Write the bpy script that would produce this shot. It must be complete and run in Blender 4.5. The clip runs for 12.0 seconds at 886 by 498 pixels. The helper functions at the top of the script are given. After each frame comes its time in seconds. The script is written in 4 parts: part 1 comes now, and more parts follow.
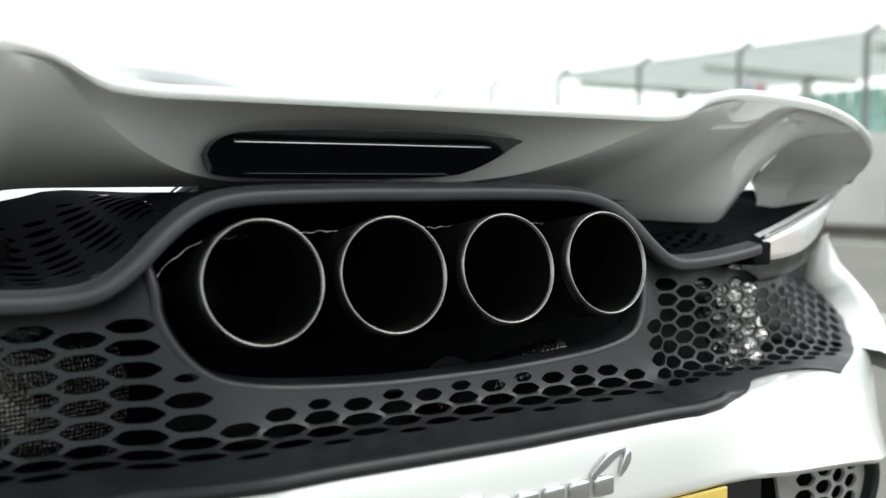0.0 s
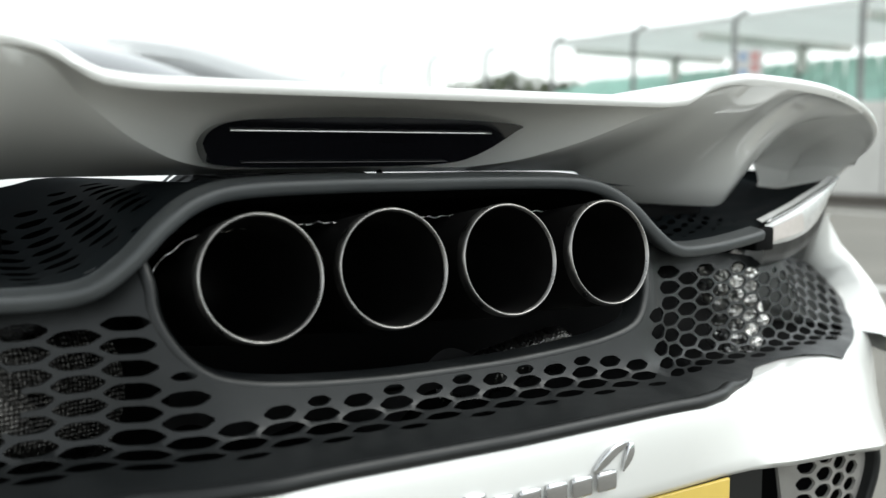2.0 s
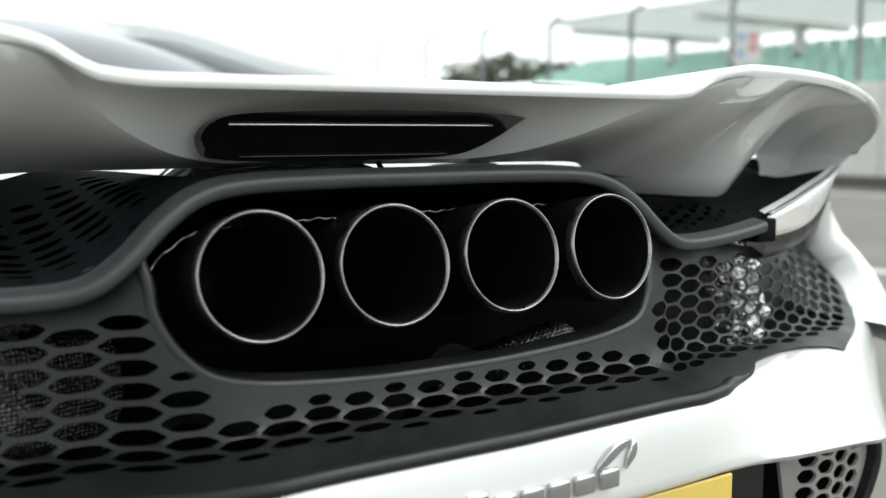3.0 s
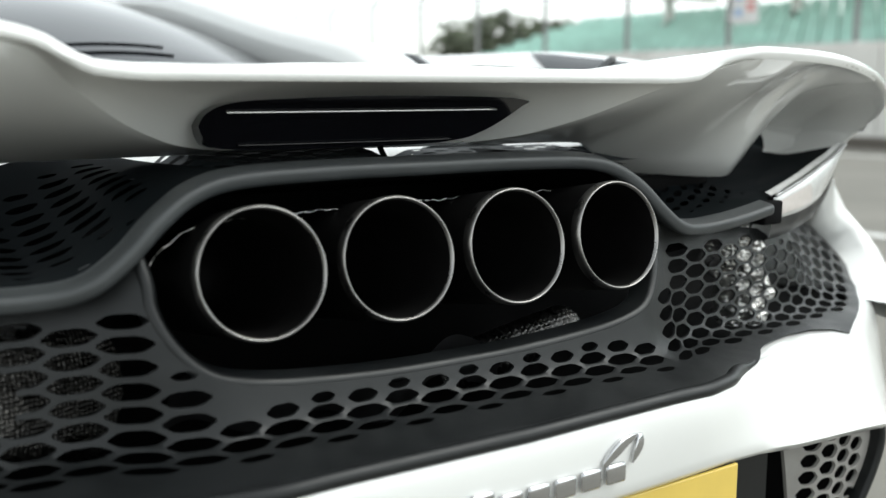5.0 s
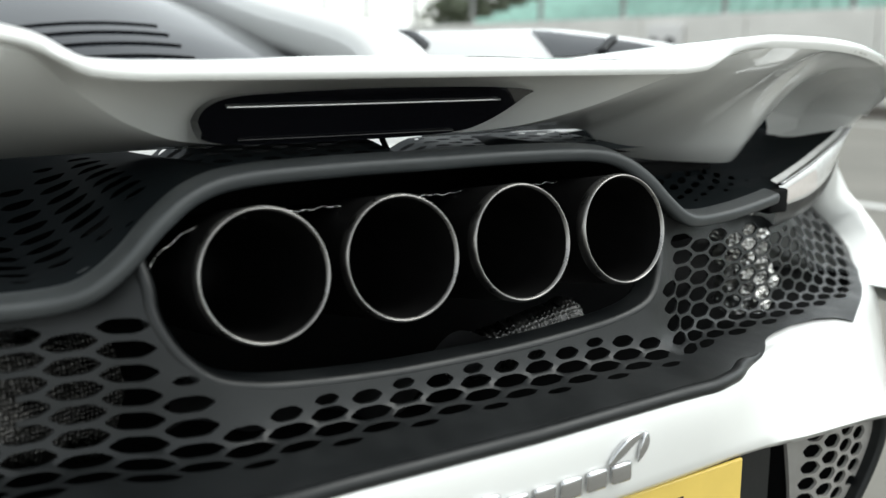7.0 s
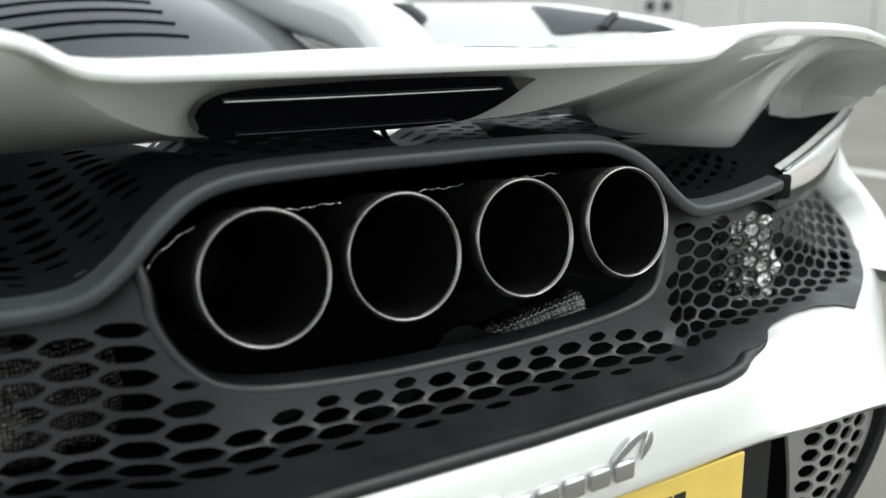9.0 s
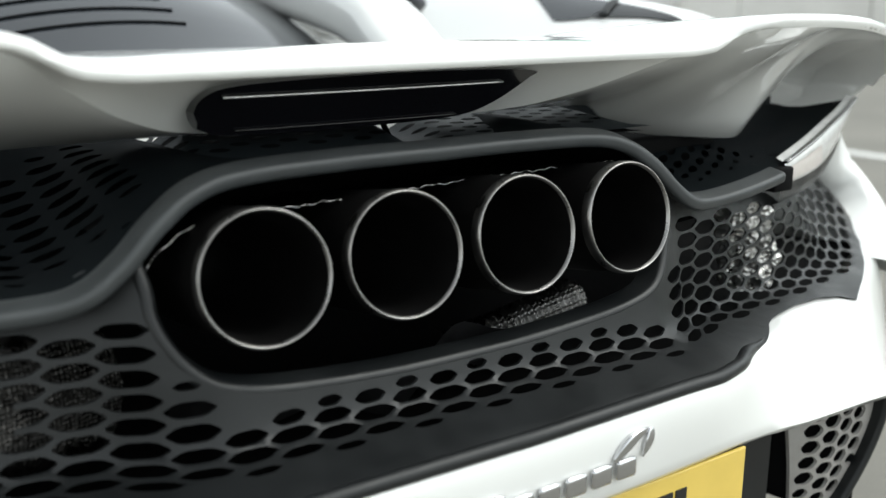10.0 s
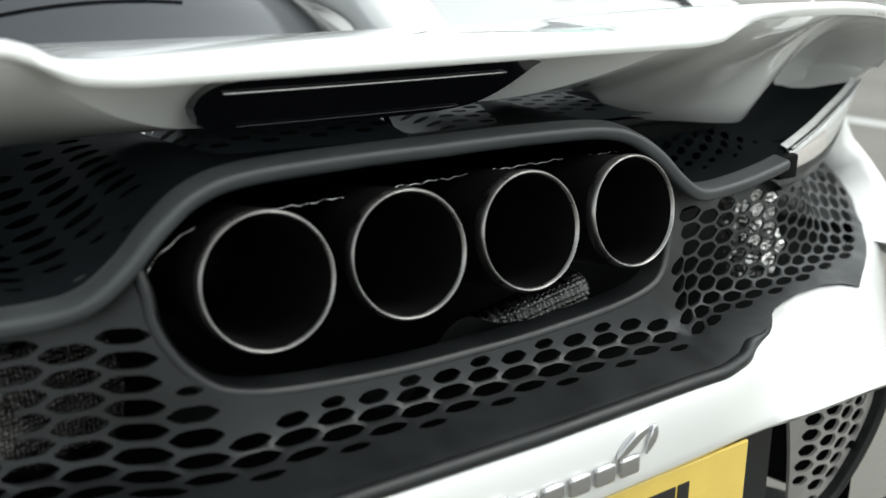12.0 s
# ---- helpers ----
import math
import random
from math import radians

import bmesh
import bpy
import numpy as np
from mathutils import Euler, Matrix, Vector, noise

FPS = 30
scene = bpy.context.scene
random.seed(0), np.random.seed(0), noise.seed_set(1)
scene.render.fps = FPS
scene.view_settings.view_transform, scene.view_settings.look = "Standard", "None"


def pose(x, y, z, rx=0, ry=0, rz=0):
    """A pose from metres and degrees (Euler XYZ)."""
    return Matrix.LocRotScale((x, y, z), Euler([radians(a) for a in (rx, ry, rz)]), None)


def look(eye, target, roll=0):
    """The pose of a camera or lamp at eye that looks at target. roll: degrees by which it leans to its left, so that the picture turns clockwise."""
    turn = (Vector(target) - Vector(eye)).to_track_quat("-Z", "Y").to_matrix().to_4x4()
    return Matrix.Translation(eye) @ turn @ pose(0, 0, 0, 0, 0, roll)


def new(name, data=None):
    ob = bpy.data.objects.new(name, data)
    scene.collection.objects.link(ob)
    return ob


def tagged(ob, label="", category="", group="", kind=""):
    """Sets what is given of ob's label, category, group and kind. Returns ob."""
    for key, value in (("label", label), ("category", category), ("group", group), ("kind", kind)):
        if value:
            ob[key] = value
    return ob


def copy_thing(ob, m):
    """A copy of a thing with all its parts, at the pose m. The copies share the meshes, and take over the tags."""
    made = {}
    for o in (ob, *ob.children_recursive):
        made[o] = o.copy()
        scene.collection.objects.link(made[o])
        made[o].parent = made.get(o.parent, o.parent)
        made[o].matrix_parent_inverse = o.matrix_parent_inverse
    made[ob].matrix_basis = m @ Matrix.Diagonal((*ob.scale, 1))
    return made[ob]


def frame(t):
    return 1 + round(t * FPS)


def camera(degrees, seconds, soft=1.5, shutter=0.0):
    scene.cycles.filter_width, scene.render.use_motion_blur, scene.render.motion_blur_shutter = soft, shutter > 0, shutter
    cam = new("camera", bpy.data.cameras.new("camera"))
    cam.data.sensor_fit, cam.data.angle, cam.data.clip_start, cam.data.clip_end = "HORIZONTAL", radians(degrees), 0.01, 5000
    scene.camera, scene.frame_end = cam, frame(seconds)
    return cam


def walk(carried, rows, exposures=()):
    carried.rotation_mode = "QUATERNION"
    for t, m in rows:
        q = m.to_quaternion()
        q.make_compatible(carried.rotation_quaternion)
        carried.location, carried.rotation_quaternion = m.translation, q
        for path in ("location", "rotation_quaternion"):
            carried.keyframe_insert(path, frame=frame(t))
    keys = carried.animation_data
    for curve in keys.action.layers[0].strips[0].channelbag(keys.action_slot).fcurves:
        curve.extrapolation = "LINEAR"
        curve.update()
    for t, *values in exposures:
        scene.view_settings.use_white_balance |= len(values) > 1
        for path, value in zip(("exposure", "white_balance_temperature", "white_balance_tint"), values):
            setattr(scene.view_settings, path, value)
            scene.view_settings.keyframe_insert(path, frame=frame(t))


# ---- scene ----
from mathutils.geometry import delaunay_2d_cdt

cam = camera(48.2, 12.0)
METRES, EX, EY, EYE, TILT, LEAN, TURN = 0.185, -0.484, -0.713, 0.82, -3.8, 0.0, -33.0
ROWS = [
    (0.0, 0.0, 0.0, 0.0, 0.0, 0.0, -0.0),
    (0.5, -0.0076, 0.0217, 0.0302, -0.12, -0.43, 0.01),
    (1.0, -0.0159, 0.0432, 0.0547, -0.22, -0.86, 0.02),
    (1.5, -0.0253, 0.0662, 0.0819, -0.32, -1.35, 0.02),
    (2.0, -0.0354, 0.0901, 0.1125, -0.38, -1.86, -0.0),
    (2.5, -0.0476, 0.118, 0.1483, -0.47, -2.44, -0.03),
    (3.0, -0.0575, 0.1462, 0.183, -0.57, -3.0, -0.01),
    (5.0, -0.0994, 0.249, 0.325, -0.87, -5.34, 0.0),
    (5.5, -0.1103, 0.2727, 0.3618, -0.96, -5.84, 0.02),
    (6.0, -0.1207, 0.2936, 0.3947, -1.04, -6.32, 0.01),
    (6.5, -0.1307, 0.3148, 0.4266, -1.11, -6.83, -0.0),
    (7.0, -0.1426, 0.3343, 0.4581, -1.19, -7.29, -0.02),
    (9.0, -0.1718, 0.42, 0.5993, -1.48, -9.42, -0.02),
    (9.5, -0.1805, 0.442, 0.6347, -1.55, -10.03, -0.03),
    (10.0, -0.1879, 0.4616, 0.6707, -1.63, -10.6, -0.03),
    (10.5, -0.1941, 0.4825, 0.7101, -1.69, -11.24, -0.06),
    (11.0, -0.1996, 0.4992, 0.7411, -1.72, -11.76, -0.06),
    (11.5, -0.2095, 0.5179, 0.7768, -1.78, -12.28, -0.07),
    (12.0, -0.2165, 0.5349, 0.8126, -1.83, -12.74, -0.08),
]
walk(cam, [(t, pose(EX, EY, EYE, TILT, LEAN, TURN) @ pose(METRES * x, METRES * y, METRES * z, 90 + pitch, roll, yaw)) for t, x, y, z, yaw, pitch, roll in ROWS], exposures=[(0.0, 0.76, 6480, 3.5)])
cam.data.dof.use_dof, cam.data.dof.focus_distance, cam.data.dof.aperture_fstop = True, 0.96, 4.2

# ---- world, sun and exposure ----
world = bpy.data.worlds.new("overcast")
scene.world = world
world.use_nodes = True
wn, wl = world.node_tree.nodes, world.node_tree.links
sky = wn.new("ShaderNodeTexSky")
sky.sky_type, sky.sun_disc = "NISHITA", False
sky.sun_elevation, sky.sun_rotation = radians(53), radians(123)
hue = wn.new("ShaderNodeHueSaturation")
hue.inputs["Saturation"].default_value = 0.16
wl.new(sky.outputs[0], hue.inputs["Color"])
wl.new(hue.outputs[0], wn["Background"].inputs["Color"])
wn["Background"].inputs["Strength"].default_value = 0.187
sun_data = bpy.data.lights.new("sun", "SUN")
sun_data.energy, sun_data.angle, sun_data.color = 0.95, radians(40), (1.0, 0.985, 0.965)
sun = new("sun", sun_data)
sun.matrix_world = look((7, -4.5, 11), (0, 0, 0))


# ---- materials ----
def material(name, base, rough=0.5, metal=0.0, coat=0.0, vary=0.1, scale=12.0, bump=0.0, bump_scale=200.0, fine=0.0, alpha=1.0, rvary=0.0, spec=0.5):
    m = bpy.data.materials.new(name)
    m.use_nodes = True
    n, l = m.node_tree.nodes, m.node_tree.links
    b = n["Principled BSDF"]
    b.inputs["Roughness"].default_value, b.inputs["Metallic"].default_value = rough, metal
    b.inputs["Specular IOR Level"].default_value = spec
    b.inputs["Coat Weight"].default_value, b.inputs["Coat Roughness"].default_value = coat, 0.03
    co = n.new("ShaderNodeTexCoord")
    big = n.new("ShaderNodeTexNoise")
    big.inputs["Scale"].default_value, big.inputs["Detail"].default_value = scale, 6.0
    l.new(co.outputs["Object"], big.inputs["Vector"])
    small = n.new("ShaderNodeTexNoise")
    small.inputs["Scale"].default_value, small.inputs["Detail"].default_value = bump_scale, 4.0
    l.new(co.outputs["Object"], small.inputs["Vector"])
    add = n.new("ShaderNodeMath")
    add.operation = "MULTIPLY_ADD"
    l.new(small.outputs["Fac"], add.inputs[0])
    add.inputs[1].default_value = fine
    l.new(big.outputs["Fac"], add.inputs[2])
    ramp = n.new("ShaderNodeMapRange")
    ramp.inputs["From Min"].default_value, ramp.inputs["From Max"].default_value = 0.3 + 0.5 * fine * 0.6, 0.7 + 0.5 * fine * 1.4
    ramp.inputs["To Min"].default_value, ramp.inputs["To Max"].default_value = 1 - vary, 1 + vary
    l.new(add.outputs[0], ramp.inputs["Value"])
    mul = n.new("ShaderNodeVectorMath")
    mul.operation = "SCALE"
    mul.inputs[0].default_value = base
    l.new(ramp.outputs[0], mul.inputs["Scale"])
    l.new(mul.outputs[0], b.inputs["Base Color"])
    if rvary:
        rr = n.new("ShaderNodeMapRange")
        rr.inputs["From Min"].default_value, rr.inputs["From Max"].default_value = 0.3, 0.7
        rr.inputs["To Min"].default_value, rr.inputs["To Max"].default_value = rough - rvary, rough + rvary
        l.new(big.outputs["Fac"], rr.inputs["Value"])
        l.new(rr.outputs[0], b.inputs["Roughness"])
    if bump:
        bp = n.new("ShaderNodeBump")
        bp.inputs["Strength"].default_value, bp.inputs["Distance"].default_value = bump, 0.002
        l.new(small.outputs["Fac"], bp.inputs["Height"])
        l.new(bp.outputs[0], b.inputs["Normal"])
    b.inputs["Alpha"].default_value = alpha
    return m


PAINT = material("white_paint", (0.795, 0.798, 0.778), 0.32, coat=1.0, vary=0.02, scale=3)
PANEL = material("satin_grey_plastic", (0.0074, 0.0085, 0.0091), 0.42, vary=0.16, scale=25, bump=0.12, bump_scale=900, rvary=0.07, spec=0.38)
RUBBER = material("grey_rubber_trim", (0.038, 0.042, 0.044), 0.45, vary=0.1, scale=30, bump=0.08, bump_scale=900, rvary=0.06)
DECK = material("dull_dark_deck", (0.0085, 0.0108, 0.0122), 0.62, vary=0.2, scale=20, rvary=0.06, spec=0.01)
# BLACK: cavity shade put into the colour of added sheets; small black parts share it
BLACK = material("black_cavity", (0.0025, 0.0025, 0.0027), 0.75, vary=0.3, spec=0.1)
MESH = material("satin_mesh_plastic", (0.024, 0.030, 0.034), 0.5, vary=0.12, scale=25, bump=0.1, bump_scale=900, rvary=0.06, spec=0.12)
GLOSS = material("gloss_black_lens", (0.006, 0.006, 0.008), 0.08, coat=0.5, vary=0.1)
GLASS = material("tinted_glass", (0.014, 0.017, 0.021), 0.10, coat=0.0, vary=0.1)
DARKGLASS = material("black_glass", (0.008, 0.009, 0.010), 0.12, vary=0.1, spec=0.3)
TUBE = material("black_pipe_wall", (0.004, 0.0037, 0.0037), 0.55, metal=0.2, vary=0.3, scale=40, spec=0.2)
RIM = material("brushed_pipe_rim", (0.35, 0.34, 0.33), 0.32, metal=1.0, vary=0.15, scale=60, rvary=0.1)
CHROME = material("chrome", (0.60, 0.60, 0.61), 0.08, metal=1.0, vary=0.03)
FOIL = material("embossed_silver_foil", (0.72, 0.71, 0.69), 0.34, metal=1.0, vary=0.3, scale=90, bump=0.6, bump_scale=160, rvary=0.12)
# WRAP and HOSE repeat the silver foil with recess shade worked into darker bases
WRAP = material("shaded_embossed_foil", (0.065, 0.063, 0.060), 0.3, metal=1.0, vary=0.4, scale=70, bump=0.4, bump_scale=200, rvary=0.12)
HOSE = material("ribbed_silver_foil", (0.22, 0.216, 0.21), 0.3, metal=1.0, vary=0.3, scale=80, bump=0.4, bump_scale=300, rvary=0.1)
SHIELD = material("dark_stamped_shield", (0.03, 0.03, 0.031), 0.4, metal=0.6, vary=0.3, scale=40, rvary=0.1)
LENS = material("clear_silver_lens", (0.68, 0.68, 0.67), 0.18, metal=0.0, coat=1.0, vary=0.1, scale=60)
CLEAR = material("pale_reflector", (0.72, 0.66, 0.63), 0.12, coat=1.0, vary=0.05, scale=80)
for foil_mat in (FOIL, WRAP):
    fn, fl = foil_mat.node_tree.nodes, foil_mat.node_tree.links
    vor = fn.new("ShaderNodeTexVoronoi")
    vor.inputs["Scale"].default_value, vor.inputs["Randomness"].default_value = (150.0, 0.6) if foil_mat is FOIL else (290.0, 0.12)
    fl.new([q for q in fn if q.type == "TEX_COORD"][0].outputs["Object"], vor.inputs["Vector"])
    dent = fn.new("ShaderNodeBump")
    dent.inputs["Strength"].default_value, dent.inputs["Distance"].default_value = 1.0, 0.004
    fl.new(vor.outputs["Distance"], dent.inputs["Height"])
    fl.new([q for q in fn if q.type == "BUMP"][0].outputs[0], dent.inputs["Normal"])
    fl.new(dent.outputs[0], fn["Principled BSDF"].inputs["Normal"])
SILVER = material("silver_bezel", (0.72, 0.73, 0.74), 0.15, metal=0.9, vary=0.05)
YELLOW = material("yellow_reflective_sheet", (0.72, 0.52, 0.11), 0.4, coat=0.4, vary=0.04, scale=30)
INK = material("black_print", (0.012, 0.012, 0.012), 0.4, vary=0.1)
GRILLE = material("worn_grey_grille", (0.30, 0.29, 0.275), 0.5, vary=0.15, scale=30, bump=0.1, bump_scale=700, rvary=0.08)
TYRE = material("tyre_rubber", (0.02, 0.02, 0.02), 0.8, vary=0.2, bump=0.2)
ASPHALT = material("worn_asphalt", (0.195, 0.186, 0.163), 0.85, vary=0.18, scale=0.8, bump=0.6, bump_scale=120, fine=0.5)
LINE = material("road_paint", (0.72, 0.72, 0.70), 0.7, vary=0.15, scale=6, fine=0.4, bump_scale=60)
CONCRETE = material("pale_concrete", (0.76, 0.745, 0.71), 0.85, vary=0.14, scale=0.9, bump=0.3, bump_scale=30, fine=0.3)
KERB = material("dirty_kerb", (0.13, 0.115, 0.10), 0.9, vary=0.3, scale=1.5, fine=0.4, bump_scale=20)
STEEL = material("galvanised_steel", (0.60, 0.61, 0.60), 0.55, metal=0.0, vary=0.15, scale=3)
POST = material("weathered_post_steel", (0.24, 0.245, 0.24), 0.6, vary=0.15, scale=3)
# translucent sheet, its tones raised to stand in for distant haze
ROOF = material("translucent_roof_sheet", (0.80, 0.81, 0.80), 0.6, vary=0.12, scale=0.5)
rn, rl = ROOF.node_tree.nodes, ROOF.node_tree.links
thin = rn.new("ShaderNodeBsdfTranslucent")
thin.inputs["Color"].default_value = (0.85, 0.86, 0.85, 1)
blend = rn.new("ShaderNodeMixShader")
blend.inputs["Fac"].default_value = 0.65
rl.new(rn["Principled BSDF"].outputs[0], blend.inputs[1])
rl.new(thin.outputs[0], blend.inputs[2])
rl.new(blend.outputs[0], rn["Material Output"].inputs["Surface"])
# seat green lightened in the base colour to imitate haze and overexposure
SEAT = material("haze_paled_green_seat", (0.47, 0.70, 0.62), 0.5, vary=0.12, scale=1.2)
STEP = material("grey_stand_concrete", (0.5, 0.53, 0.51), 0.85, vary=0.15, scale=0.6)
LEAF = material("leaf_green", (0.115, 0.135, 0.085), 0.6, vary=0.4, scale=0.7)
BARK = material("bark", (0.10, 0.085, 0.065), 0.9, vary=0.3, scale=5)
BOARD = material("white_board", (0.75, 0.74, 0.73), 0.5, vary=0.04, scale=4)
# sign colours washed out in the base colour to look overexposed
RED = material("overexposed_red_print", (0.72, 0.34, 0.32), 0.5, vary=0.1)
BLUE = material("overexposed_blue_print", (0.38, 0.50, 0.68), 0.5, vary=0.1)


# ---- mesh helpers ----
def part(name, bm, mat, parent=None, label="", smooth=True):
    me = bpy.data.meshes.new(name)
    bmesh.ops.recalc_face_normals(bm, faces=bm.faces)
    bm.to_mesh(me)
    bm.free()
    if smooth:
        me.shade_smooth()
    me.materials.append(mat)
    ob = new(name, me)
    ob.parent = parent
    if label:
        tagged(ob, label)
    return ob


def sharpen(ob, angle=35):
    ob.data.set_sharp_from_angle(angle=radians(angle))
    return ob


def empty(name, label, category, group="", kind=""):
    return tagged(new(name), label, category, group, kind)


def grid(points, close_u=False, close_v=False):
    """points[i][j] -> a quad sheet."""
    bm = bmesh.new()
    vs = [[bm.verts.new(p) for p in row] for row in points]
    ni, nj = len(vs), len(vs[0])
    for i in range(ni if close_u else ni - 1):
        for j in range(nj if close_v else nj - 1):
            a, b, c, d = vs[i][j], vs[(i + 1) % ni][j], vs[(i + 1) % ni][(j + 1) % nj], vs[i][(j + 1) % nj]
            if len({a, b, c, d}) == 4:
                bm.faces.new((a, b, c, d))
    return bm


def smooth_path(points, n):
    """A Catmull-Rom curve through the points, n steps a span."""
    p = [Vector(q) for q in points]
    out = []
    for i in range(len(p) - 1):
        a, b, c, d = p[max(i - 1, 0)], p[i], p[i + 1], p[min(i + 2, len(p) - 1)]
        for k in range(n):
            t = k / n
            out.append(0.5 * (2 * b + (c - a) * t + (2 * a - 5 * b + 4 * c - d) * t * t + (3 * b - 3 * c + d - a) * t ** 3))
    return out + [p[-1]]


def sweep(path, section, side=Vector((0, 1, 0)), taper=None):
    """A closed section (u along side, w across) carried along a path, with end caps."""
    rows = []
    for i, p in enumerate(path):
        t = (path[min(i + 1, len(path) - 1)] - path[max(i - 1, 0)]).normalized()
        w = t.cross(side).normalized()
        u = w.cross(t).normalized()
        k = taper(i / (len(path) - 1)) if taper else 1.0
        rows.append([p + (u * a + w * b) * k for a, b in section])
    bm = grid(rows, close_v=True)
    n = len(section)
    bm.verts.ensure_lookup_table()
    bm.faces.new(bm.verts[:n])
    bm.faces.new(bm.verts[-n:])
    return bm


def rounded(a, b, r, n=4):
    """A rounded rectangle of half sizes a, b."""
    out = []
    for cx, cy, s in ((a - r, b - r, 0), (r - a, b - r, 1), (r - a, r - b, 2), (a - r, r - b, 3)):
        for k in range(n + 1):
            g = (s + k / n) * math.pi / 2
            out.append((cx + r * math.cos(g), cy + r * math.sin(g)))
    return out


def box(x0, x1, y0, y1, z0, z1, bevel=0.0):
    bm = bmesh.new()
    bmesh.ops.create_cube(bm, size=1)
    bmesh.ops.transform(bm, matrix=Matrix.Translation(((x0 + x1) / 2, (y0 + y1) / 2, (z0 + z1) / 2)) @ Matrix.Diagonal((x1 - x0, y1 - y0, z1 - z0, 1)), verts=bm.verts)
    if bevel:
        bmesh.ops.bevel(bm, geom=bm.edges[:], offset=bevel, segments=2, affect="EDGES", profile=0.5)
    return bm


def inside(p, poly):
    c, n = False, len(poly)
    for i in range(n):
        (x1, y1), (x2, y2) = poly[i], poly[i - 1]
        if (y1 > p[1]) != (y2 > p[1]) and p[0] < (x2 - x1) * (p[1] - y1) / (y2 - y1) + x1:
            c = not c
    return c


def edge_distance(p, poly):
    a = np.array(poly)
    b = np.roll(a, -1, axis=0)
    d = b - a
    t = np.clip(((p[0] - a[:, 0]) * d[:, 0] + (p[1] - a[:, 1]) * d[:, 1]) / np.maximum((d ** 2).sum(1), 1e-12), 0, 1)
    return float(np.hypot(a[:, 0] + t * d[:, 0] - p[0], a[:, 1] + t * d[:, 1] - p[1]).min())


def dense(poly, step):
    out = []
    for i in range(len(poly)):
        a, b = Vector(poly[i]), Vector(poly[(i + 1) % len(poly)])
        n = max(1, int((b - a).length / step))
        out += [tuple(a + (b - a) * k / n) for k in range(n)]
    return out


def hexagon(cx, cy, a, b, soft=0.18):
    """A hexagon with points to the sides, its corners slightly rounded."""
    c = [(cx + a * x, cy + b * y) for x, y in ((1, 0), (0.48, 1), (-0.48, 1), (-1, 0), (-0.48, -1), (0.48, -1))]
    out = []
    for i in range(6):
        p, q, r = Vector(c[i - 1]), Vector(c[i]), Vector(c[(i + 1) % 6])
        out += [tuple(q + (p - q) * soft), tuple(q + (r - q) * soft)]
    return out


def perforated(outline, holes, place, thick, step=0.012, fill=0.014):
    """A sheet with real holes: a flat outline with cut-outs, carried by place(u, v) onto a surface and given depth along +Y."""
    outline = dense(outline, step)
    loops = [outline] + holes
    pts, edges = [], []
    for lp in loops:
        k = len(pts)
        pts += [Vector(p) for p in lp]
        edges += [(k + i, k + (i + 1) % len(lp)) for i in range(len(lp))]
    us, vs = [p[0] for p in outline], [p[1] for p in outline]
    for iu in range(int((max(us) - min(us)) / fill) + 1):
        for iv in range(int((max(vs) - min(vs)) / fill) + 1):
            q = (min(us) + (iu + 0.37) * fill, min(vs) + (iv + 0.41) * fill)
            if inside(q, outline) and edge_distance(q, outline) > 0.004 and all(abs(q[0] - h[0][0]) > 0.09 or (not inside(q, h) and edge_distance(q, h) > 0.003) for h in holes):
                pts.append(Vector(q))
    co, _, faces, *_ = delaunay_2d_cdt(pts, edges, [], 0, 1e-5)
    keep = []
    for f in faces:
        c = sum((co[i] for i in f), Vector((0, 0))) / len(f)
        if inside(c, outline) and not any(abs(c[0] - h[0][0]) < 0.09 and inside(c, h) for h in holes):
            keep.append(f)
    bm = bmesh.new()
    used = sorted({i for f in keep for i in f})
    front = {i: bm.verts.new(place(co[i][0], co[i][1])) for i in used}
    back = {i: bm.verts.new(Vector(place(co[i][0], co[i][1])) + Vector((0, thick, 0))) for i in used}
    count = {}
    for f in keep:
        bm.faces.new([front[i] for i in f])
        bm.faces.new([back[i] for i in reversed(f)])
        for i in range(len(f)):
            e = (f[i], f[(i + 1) % len(f)])
            count[tuple(sorted(e))] = count.get(tuple(sorted(e)), 0) + 1
    for (a, b), n in count.items():
        if n == 1:
            bm.faces.new((front[a], front[b], back[b], back[a]))
    return bm


def lattice(outline, pu, pv, a, b, margin, full, where=lambda u, v: True, low=0.45):
    """Staggered elongated hexagons that shrink towards the outline."""
    out = []
    us, vs = [p[0] for p in outline], [p[1] for p in outline]
    for i in range(int(math.floor(min(us) / pu)), int(max(us) / pu) + 2):
        for j in range(-2, int(max(vs) / pv) + 2):
            u, v = i * pu, (j + 0.5 * ((i + 1) % 2)) * pv
            if inside((u, v), outline) and where(u, v):
                d = edge_distance((u, v), outline)
                if d > margin:
                    k = min(1.0, low + (1 - low) * (d - margin) / (full - margin))
                    h = hexagon(u, v, a * k, b * k)
                    if all(inside(q, outline) and edge_distance(q, outline) > 0.003 for q in h):
                        out.append(h)
    return out


def leaning(hole):
    """Shift a hole of the tail panel: beside the pipes the columns lean outwards and spread."""
    out = []
    for u, v in hole:
        a = abs(u)
        k = min(1.0, max(0.0, (a - 0.25) / 0.08)) * min(1.0, max(0.0, (0.80 - a) / 0.2))
        out.append((math.copysign(a + k * (0.008 + 0.42 * max(-0.02, v - 0.135)), u), v))
    return out


